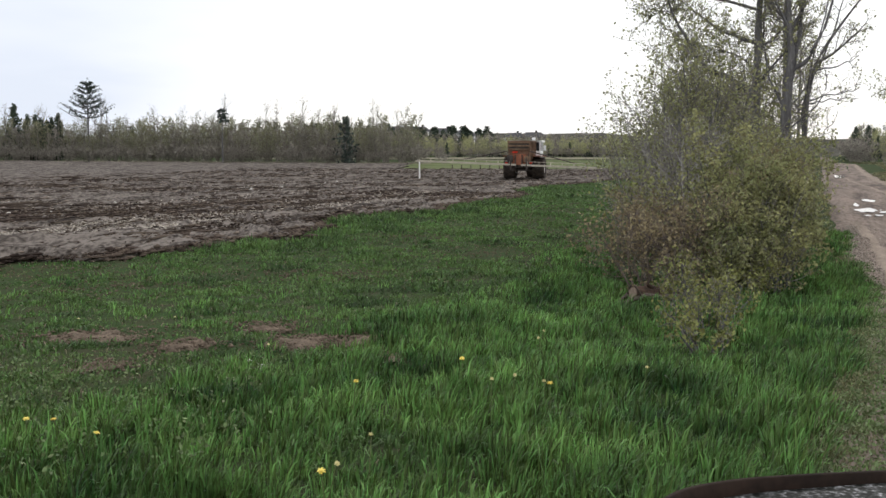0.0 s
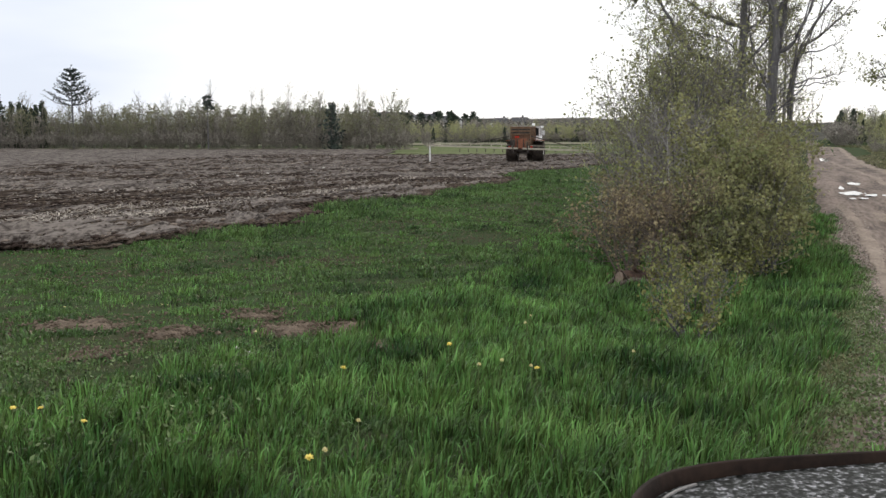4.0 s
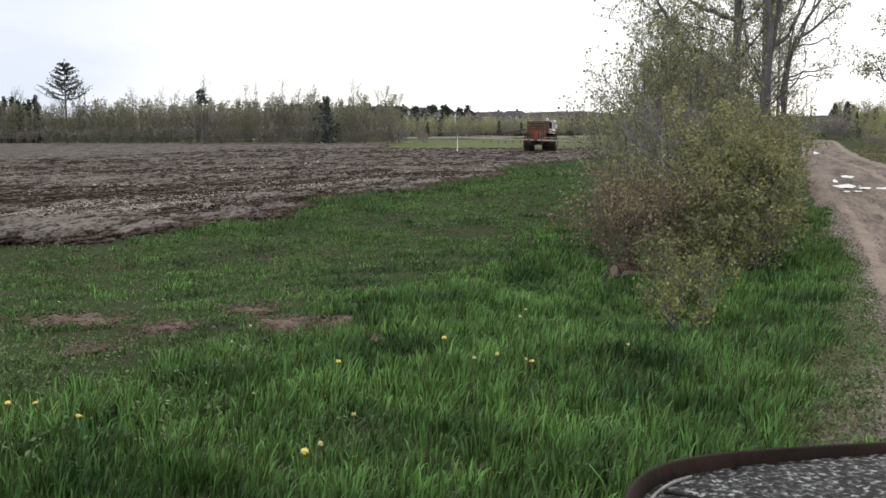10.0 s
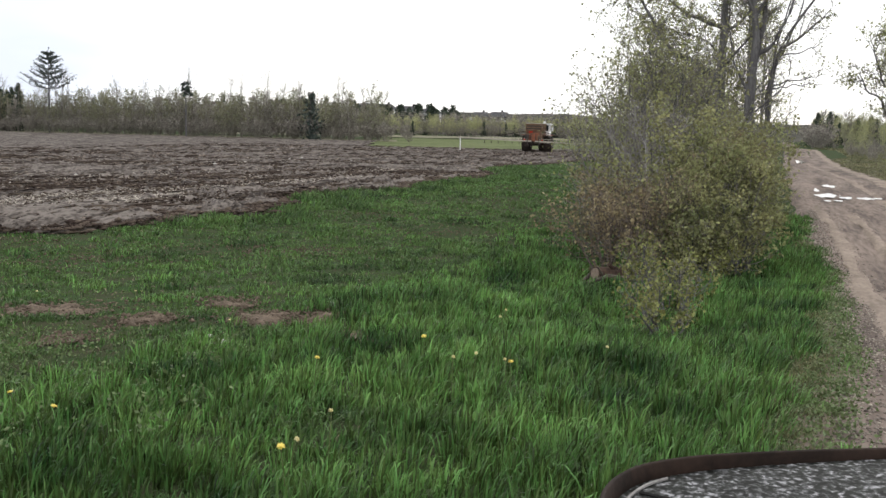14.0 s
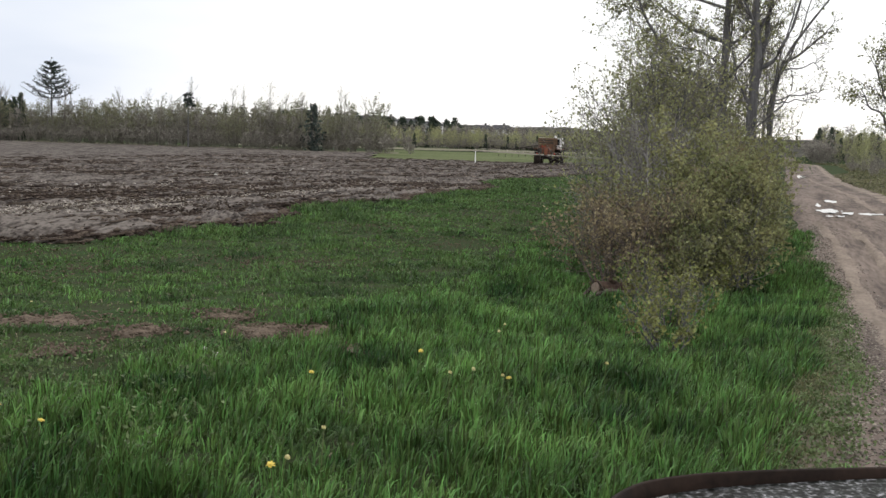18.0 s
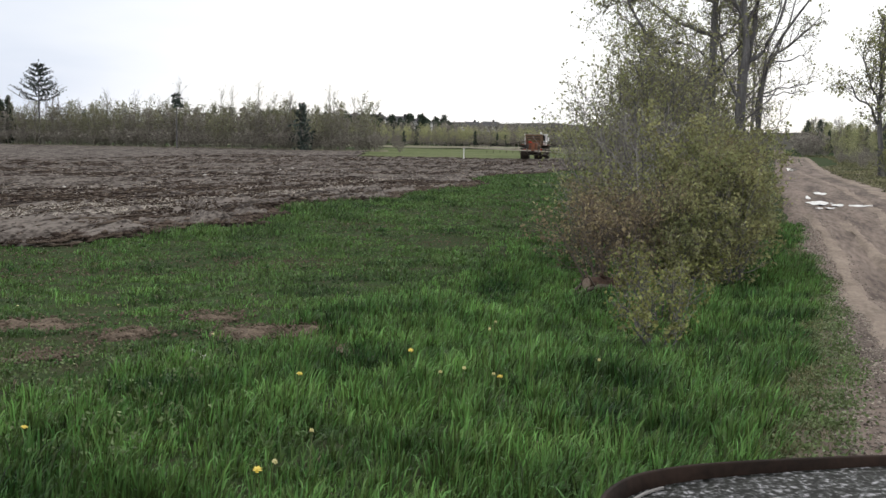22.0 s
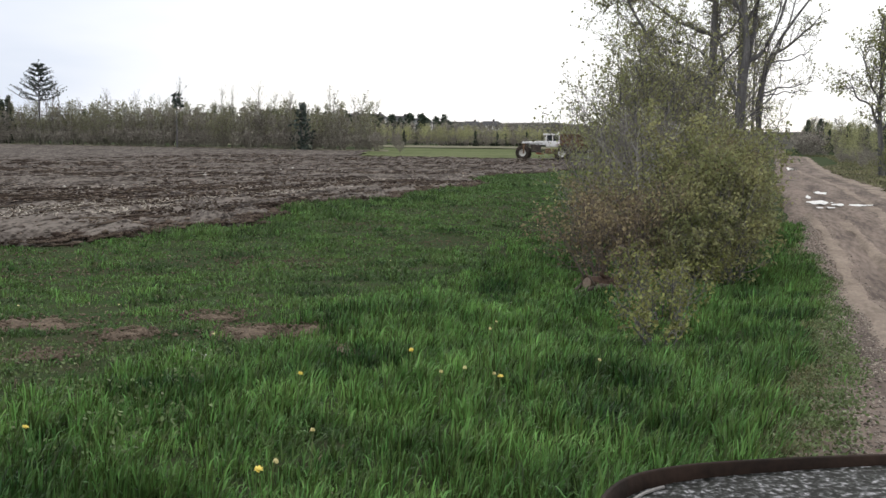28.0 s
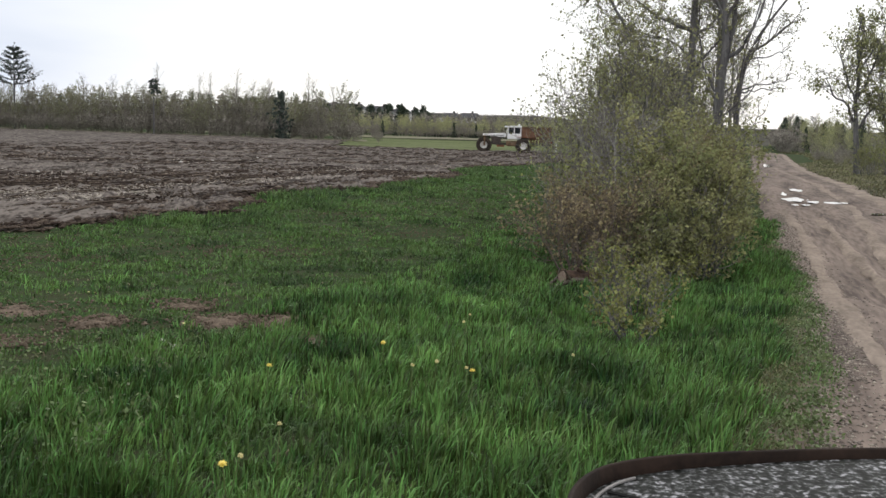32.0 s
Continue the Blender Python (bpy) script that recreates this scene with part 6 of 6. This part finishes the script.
def build_bare_patches():
    for cx, cy, rx, ry in BARE[:7]:
        bm = bmesh.new()
        c = bm.verts.new((0, 0, 0.01))
        rings = []
        for f in (0.15, 0.3, 0.45, 0.6, 0.75, 0.9, 1.1):
            ring = []
            for k in range(40):
                a = 2 * math.pi * k / 40
                r = f * (1 + 0.5 * noise.noise((cx + 1.5 * math.cos(a), cy + 1.5 * math.sin(a), 1.0)) + 0.25 * noise.noise((cx + 5 * math.cos(a), cy + 5 * math.sin(a), 4.0)))
                x, y = rx * r * 0.9 * math.cos(a), ry * r * 0.9 * math.sin(a)
                ring.append(bm.verts.new((x, y, float(ground_z(cx + x, cy + y)) - float(ground_z(cx, cy)) + 0.010 - 0.045 * f ** 4 + 0.05 * noise.noise((x * 6, y * 6, cx)) + 0.018 * noise.noise((x * 19, y * 19, cx)))))
            rings.append(ring)
        for k in range(40):
            bm.faces.new((c, rings[0][k], rings[0][(k + 1) % 40]))
            for p, q in zip(rings, rings[1:]):
                bm.faces.new((p[k], q[k], q[(k + 1) % 40], p[(k + 1) % 40]))
        ob = part("bare_patch", bm, M_BARE, None, "", True)
        ob.location = (cx, cy, float(ground_z(cx, cy)))
        tagged(ob, "bare reddish-brown earth patch in the grass", "soil", kind="structure")


build_bare_patches()


def build_dandelions():
    m_stem = material("dandelion_stem", (0.10, 0.14, 0.05), (0.18, 0.2, 0.09), 20, 0.6, bump=0)
    m_head = material("dandelion_yellow", (0.80, 0.60, 0.08), (0.90, 0.78, 0.25), 60, 0.7, fine=200, bump=0.3)
    m_pale = material("dandelion_pale", (0.66, 0.58, 0.26), (0.76, 0.70, 0.42), 60, 0.7, fine=200, bump=0.3)
    rng = np.random.default_rng(8)
    first = {}
    for x, y, h, pale in [(-0.46, 4.13, 0.25, 0), (-0.48, 4.24, 0.25, 1), (-0.33, 4.58, 0.25, 1), (-0.51, 5.79, 0.25, 0), (0.12, 6.83, 0.25, 0), (0.6, 5.83, 0.25, 0), (0.57, 5.93, 0.25, 1), (0.4, 6.17, 0.25, 1), (0.27, 5.91, 0.25, 1), (0.75, 8.5, 0.25, 1), (0.79, 8.09, 0.25, 1), (-1.73, 5.15, 0.17, 0), (-1.99, 5.44, 0.17, 0), (-2.17, 5.46, 0.17, 0), (-1.41, 8.53, 0.1, 1), (-2.55, 10.32, 0.1, 1), (-2.65, 10.48, 0.1, 1), (-3.09, 10.64, 0.1, 1), (-3.67, 10.64, 0.1, 1), (-0.12, 16.04, 0.1, 1), (1.26, 6.62, 0.25, 1)]:
        m = pose(x, y, float(ground_z(x, y)), 5 * rng.normal(), 8 * rng.normal(), 360 * rng.random()) @ Matrix.Diagonal((1, 1, h / 0.16, 1))
        if pale in first:
            copy_to(first[pale], m)
            continue
        top = empty("dandelion", m, ("yellow dandelion in bloom standing in the grass", "pale half-closed dandelion among the grass")[pale], "flower", "dandelions")
        part("stem", rod(bmesh.new(), (0, 0, -0.02), (0.004, 0, 0.155), 0.0028, 0.002, 6), m_stem, top)
        bm = bmesh.new()
        size = (0.017, 0.011)[pale]
        bmesh.ops.create_icosphere(bm, subdivisions=2, radius=size * 0.72, matrix=Matrix.Translation((0, 0, 0.158)) @ Matrix.Diagonal((1, 1, 0.42, 1)))
        for k in range(40):
            a, lift = k * 2.4, (k % 10) / 10
            d, s = Vector((math.cos(a), math.sin(a), 0)), Vector((-math.sin(a), math.cos(a), 0)) * 0.003
            z = Vector((0, 0, 0.156 + 0.005 * lift))
            tip = z + d * size * (1.1 - 0.4 * lift) + Vector((0, 0, 0.004 * lift - 0.001))
            bm.faces.new([bm.verts.new(p) for p in (z + d * size * 0.4 + s, tip + s, tip - s, z + d * size * 0.4 - s)])
        part("head", bm, (m_head, m_pale)[pale], top)
        first[pale] = top


build_dandelions()


def chunk_mesh(rng, flat=0.7):
    bm = bmesh.new()
    bmesh.ops.create_icosphere(bm, subdivisions=2, radius=0.5)
    k = rng.random(3) * 10
    for v in bm.verts:
        v.co *= 1 + 0.45 * noise.noise(v.co * 2.2 + Vector(k))
        v.co.z *= flat
    return bm


def scatter(name, rng, x, y, z, size, mat, label, category, drawn=1.0):
    """Many small lumps as one piece of stuff."""
    base = np.array([(1, 0, 0), (0, 1, 0), (-1, 0, 0), (0, -1, 0), (0, 0, 0.8), (0, 0, -0.6), (0.6, 0.6, 0.45), (-0.6, 0.55, 0.4)])[:6]
    tri = np.array([(0, 1, 4), (1, 2, 4), (2, 3, 4), (3, 0, 4), (1, 0, 5), (2, 1, 5), (3, 2, 5), (0, 3, 5)])
    n = len(x)
    a = rng.random(n) * 2 * np.pi if drawn == 1.0 else np.pi / 2 - radians(ROAD_TURN) + 0.25 * rng.normal(size=n)
    v = base[None] * (0.6 + 0.8 * rng.random((n, 6, 1))) * np.array([drawn, 1, 1])
    c, s = np.cos(a)[:, None], np.sin(a)[:, None]
    v = np.stack([v[..., 0] * c - v[..., 1] * s, v[..., 0] * s + v[..., 1] * c, v[..., 2] * 0.75], -1) * (size * 0.5)[:, None, None]
    v += np.stack([x, y, z], 1)[:, None, :]
    t = (np.arange(n)[:, None, None] * 6 + tri[None]).reshape(-1, 3)
    return tagged(piece(name, fastmesh(name, v.reshape(-1, 3), tris=t), mat), label, category, kind="stuff")


def build_litter():
    rng = np.random.default_rng(15)
    n = 9500
    u = 2.5 + 26 * rng.random(n) ** 1.8
    v = road_left(u) - 0.12 + np.abs(rng.normal(size=n)) * 0.24
    x, y = xy(u, v)
    keep = (x > 1.75) | (y > 2.2)
    u, v, x, y = u[keep], v[keep], x[keep], y[keep]
    scatter("gravel", rng, x, y, np.maximum(road_top(u, v), ground_z(x, y)) + 0.002, 0.009 + 0.024 * rng.random(len(x)) ** 2 + 0.0006 * u, M_GRAVEL, "loose gravel along the road's edge", "gravel")
    bx, by = [], []
    for cx, cy, rx, ry in BARE:
        bx.append(cx + rx * 0.75 * rng.normal(size=420))
        by.append(cy + ry * 0.75 * rng.normal(size=420))
    bx, by = np.concatenate(bx), np.concatenate(by)
    scatter("crumbs", rng, bx, by, ground_z(bx, by) + 0.012, 0.015 + 0.04 * rng.random(len(bx)) ** 2, M_BARE, "crumbs of dry earth on the bare patches", "soil")
    n = 40000
    u = 8 + 110 * rng.random(n) ** 1.25
    w = 42 * rng.random(n) ** 1.5
    v = field_edge(u) - w + 0.3
    x, y = xy(u, v)
    line = 0.5 + 0.5 * np.sin(2 * np.pi * v / 0.8 + 1.6 * lump(u, v, 0.21) + 2.4)
    keep = (rng.random(n) < 0.12 + 0.88 * line ** 3 + 0.15 * (w < 2.5)) & (y < 150)
    u2, w2 = 9 + 36 * rng.random(9500), 3.8 * rng.random(9500)
    x2, y2 = xy(u2, field_edge(u2) - w2)
    thick = lump(x2, y2, 1.1, 3) + 0.5 * rng.normal(size=9500) > -0.1
    u, w, x, y = (np.concatenate([a[keep], b[thick]]) for a, b in ((u, u2), (w, w2), (x, x2), (y, y2)))
    scatter("clods", rng, x, y, gz(x, y) + 0.05 * sm(w / 0.6) + 0.06 * rng.random(len(x)), 0.04 + 0.10 * rng.random(len(x)) ** 3 + 0.0011 * u, M_CLOD, "dark lumps of ploughed earth strewn over the field", "soil", 3.0)
    n = 24000
    u = 10 + 38 * rng.random(n)
    w = 0.1 + 10 * rng.random(n) ** 1.8
    x, y = xy(u, field_edge(u) - w)
    scatter("soil_crumbs", rng, x, y, gz(x, y) + 0.06 + 0.10 * sm(w / 1.5) * rng.random(n), 0.03 + 0.07 * rng.random(n) ** 2 + 0.0008 * u, M_CLOD, "crumbled soil over the field's near edge", "soil", 1.8)
    # long dark dashes that paint the furrows' shadow lines
    n = 30000
    u = 12 + 120 * rng.random(n) ** 1.25
    w = 0.8 + 50 * rng.random(n) ** 1.4
    v = field_edge(u) - w
    x, y = xy(u, v)
    line = 0.5 + 0.5 * np.sin(2 * np.pi * v / 0.8 + 1.6 * lump(u, v, 0.21))
    keep = (rng.random(n) < 0.06 + 0.94 * line ** 4) & (y < 165) & (y < 205 - 0.40 * (x + 89))
    u, x, y = u[keep], x[keep], y[keep]
    scatter("furrow_shade_dashes", rng, x, y, gz(x, y) + 0.10 + 0.07 * rng.random(len(x)), 0.045 + 0.06 * rng.random(len(x)) ** 2 + 0.0006 * u, M_FURROWSHADE, "long dark earth dashes that stand in for shadows along the plough furrows", "soil", 15.0)
    n = 15000
    u = 12 + 110 * rng.random(n) ** 1.15
    v = field_edge(u) - 0.6 - 48 * rng.random(n) ** 1.3
    x, y = xy(u, v)
    keep = (y < 160) & (lump(u, v, 0.5, 4) + 0.6 * rng.normal(size=n) > 0)
    u, x, y = u[keep], x[keep], y[keep]
    scatter("dry_clods", rng, x, y, gz(x, y) + 0.10 + 0.05 * rng.random(len(x)), 0.03 + 0.06 * rng.random(len(x)) ** 2 + 0.0006 * u, M_SAND, "pale dry clods lying on the furrow tops", "soil", 4.0)
    first = None
    for x, y, size in ((-1.30, 7.62, 0.085), (-1.45, 7.9, 0.05), (-12.2, 30.0, 0.16), (-11.5, 31.3, 0.13), (-11.5, 37.5, 0.12), (-11.2, 47.6, 0.2), (-10.0, 55.8, 0.2), (-9.3, 61.8, 0.2), (-8.3, 75.3, 0.28), (-8.1, 81.9, 0.25), (-7.8, 86.9, 0.3), (-20.5, 47, 0.16), (-26, 62, 0.2), (-3.9, 74, 0.2)):
        z = float(ground_z(x, y)) + (0.14 if y > 20 else 0.03)
        m = pose(x, y, z, 0, 0, 360 * rng.random()) @ Matrix.Diagonal((size, size * 0.8, size * 0.8, 1))
        if first:
            copy_to(first, m)
        else:
            first = tagged(part("stone", chunk_mesh(rng), M_STONE, None, "", True), "pale stone lying on bare ground", "stone", "pale stones")
            first.matrix_world = m
    # the log at the thicket's foot
    log = empty("log", pose(2.55, 12.9, float(gz(2.55, 12.9)) + 0.06, 0, 0, 20), "short dark log with a pale sawn end under shrubs", "log")
    m_end = material("sawn_wood", (0.17, 0.125, 0.10), (0.32, 0.25, 0.20), 20, 0.8)
    bm = bmesh.new()
    rod(bm, (0.42, 0.10, 0.00), (0.05, 0.01, 0.05), 0.085, 0.10, 12)
    rod(bm, (0.06, 0.01, 0.05), (-0.30, -0.05, 0.09), 0.10, 0.085, 12)
    rod(bm, (0.02, 0.0, 0.10), (-0.14, -0.10, 0.20), 0.035, 0.02, 7)
    part("bark", bm, material("rotten_bark", (0.03, 0.02, 0.016), (0.12, 0.078, 0.058), 9, 0.95, fine=40, bump=0.9), log)
    bm = bmesh.new()
    rod(bm, (-0.30, -0.05, 0.09), (-0.312, -0.052, 0.091), 0.072, 0.070, 12)
    part("sawn_end", bm, m_end, log, "pale sawn end")
    m_branch = material("dead_branch", (0.05, 0.038, 0.032), (0.22, 0.18, 0.155), 9, 0.95, fine=30, bump=0.6)
    for x, y, turn, size, way in ((2.42, 12.65, 12, 0.62, 1), (2.75, 12.75, -24, 0.75, -1), (2.30, 12.9, 38, 0.5, 1), (2.95, 13.0, 8, 0.66, 1)):
        bm = bmesh.new()
        rod(bm, (-0.5 * size, 0, 0.03), (0.05 * size, 0.06 * way, 0.12), 0.020, 0.028, 7)
        rod(bm, (0.05 * size, 0.06 * way, 0.12), (0.55 * size, -0.03 * way, 0.07), 0.028, 0.034, 7)
        rod(bm, (-0.05 * size, 0.05 * way, 0.105), (-0.30 * size, -0.12 * way, 0.26), 0.014, 0.008, 6)
        branch = part("fallen_branch", bm, m_branch)
        branch.matrix_world = pose(x, y, float(gz(x, y)), 0, 0, turn)
        tagged(branch, "dead grey-brown branch lying by the log under shrubs", "branch", "fallen branches")


build_litter()


def build_weeds():
    rng = np.random.default_rng(21)
    x, y = -3.9 + 2.9 * rng.random(430) ** 1.5, 4.4 + 3.6 * rng.random(430)
    u = 3.2 + 16 * rng.random(1300) ** 1.3
    v = road_left(u) - 0.28 + 0.36 * rng.random(1300) ** 1.2
    x2, y2 = xy(u, v - 0.1)
    cx, cy = np.concatenate([x, x2]), np.concatenate([y, y2])
    k = np.repeat(np.arange(len(cx)), 12)
    px, py = cx[k] + 0.06 * rng.normal(size=len(k)), cy[k] + 0.06 * rng.normal(size=len(k))
    tall = np.where(k < 430, 0.13, 0.03)
    vv, t = leaves(rng, np.stack([px, py, np.where(k < 430, ground_z(px, py), np.maximum(ground_z(px, py), road_top(*uv(px, py)))) + 0.004 + tall * rng.random(len(k))], 1), np.where(k < 430, 0.026, 0.024))
    tagged(piece("broadleaf_weeds", fastmesh("broadleaf_weeds", vv, tris=t), M_WEED), "low broad-leaved weeds among the grass", "plant", kind="stuff")


build_weeds()


# ---- what moves ----
def motions():
    ts = np.array([r[0] for r in TRUCK_ROWS])
    xs, ys = np.array([r[1] for r in TRUCK_ROWS]), np.array([r[2] for r in TRUCK_ROWS])
    walk(TRUCK, [(t, pose(x, y, float(gz(x, y)) + 0.10 - 0.17 * float(sm((t - 10) / 10)), 0, 0, h)) for t, x, y, h, s in TRUCK_ROWS])
    steer = np.array([r[4] for r in TRUCK_ROWS])
    heading = np.radians([r[3] for r in TRUCK_ROWS])
    times = np.arange(0, 32.01, 0.4)
    px, py, ph, ps = (np.interp(times, ts, k) for k in (xs, ys, heading, steer))
    step = -np.diff(px) * np.sin(ph[1:]) + np.diff(py) * np.cos(ph[1:])
    turn = np.diff(ph)
    roll = np.concatenate([[0], np.cumsum(step)])
    yawed = np.concatenate([[0], np.cumsum(turn)])
    for hub, side in ((TRUCK_WHEELS[0], -1), (TRUCK_WHEELS[1], 1)):
        place_at = hub.matrix_basis.translation.copy()
        walk(hub, [(t, pose(*place_at, -math.degrees((r + side * 1.24 * a) / 0.952))) for t, r, a in zip(times, roll, yawed)])
    front = TRUCK_WHEELS[2]
    place_at = front.matrix_basis.translation.copy()
    walk(front, [(t, pose(*place_at, 0, 0, s) @ pose(0, 0, 0, -math.degrees(r / 0.952))) for t, r, s in zip(times, roll, ps)])
    walk(VEHICLE, [(t, pose(x, y, 0.009 * float(sm((17.4 - t) / 2)))) for t, x, y in VEHICLE_ROWS])


VEHICLE_ROWS = [(0.0, 0, 0), (5.0, 0, 0), (10.0, 0, 0), (15.4, 0.0, 0.0), (16.5, 0.01, 0.04), (17.5, 0.02, 0.085), (18.5, 0.03, 0.125), (19.3, 0.04, 0.172), (21.0, 0.042, 0.174), (25.5, 0.042, 0.174), (30.3, 0.042, 0.174), (31.0, 0.05, 0.2), (31.5, 0.06, 0.24), (32.0, 0.063, 0.253)]
motions()
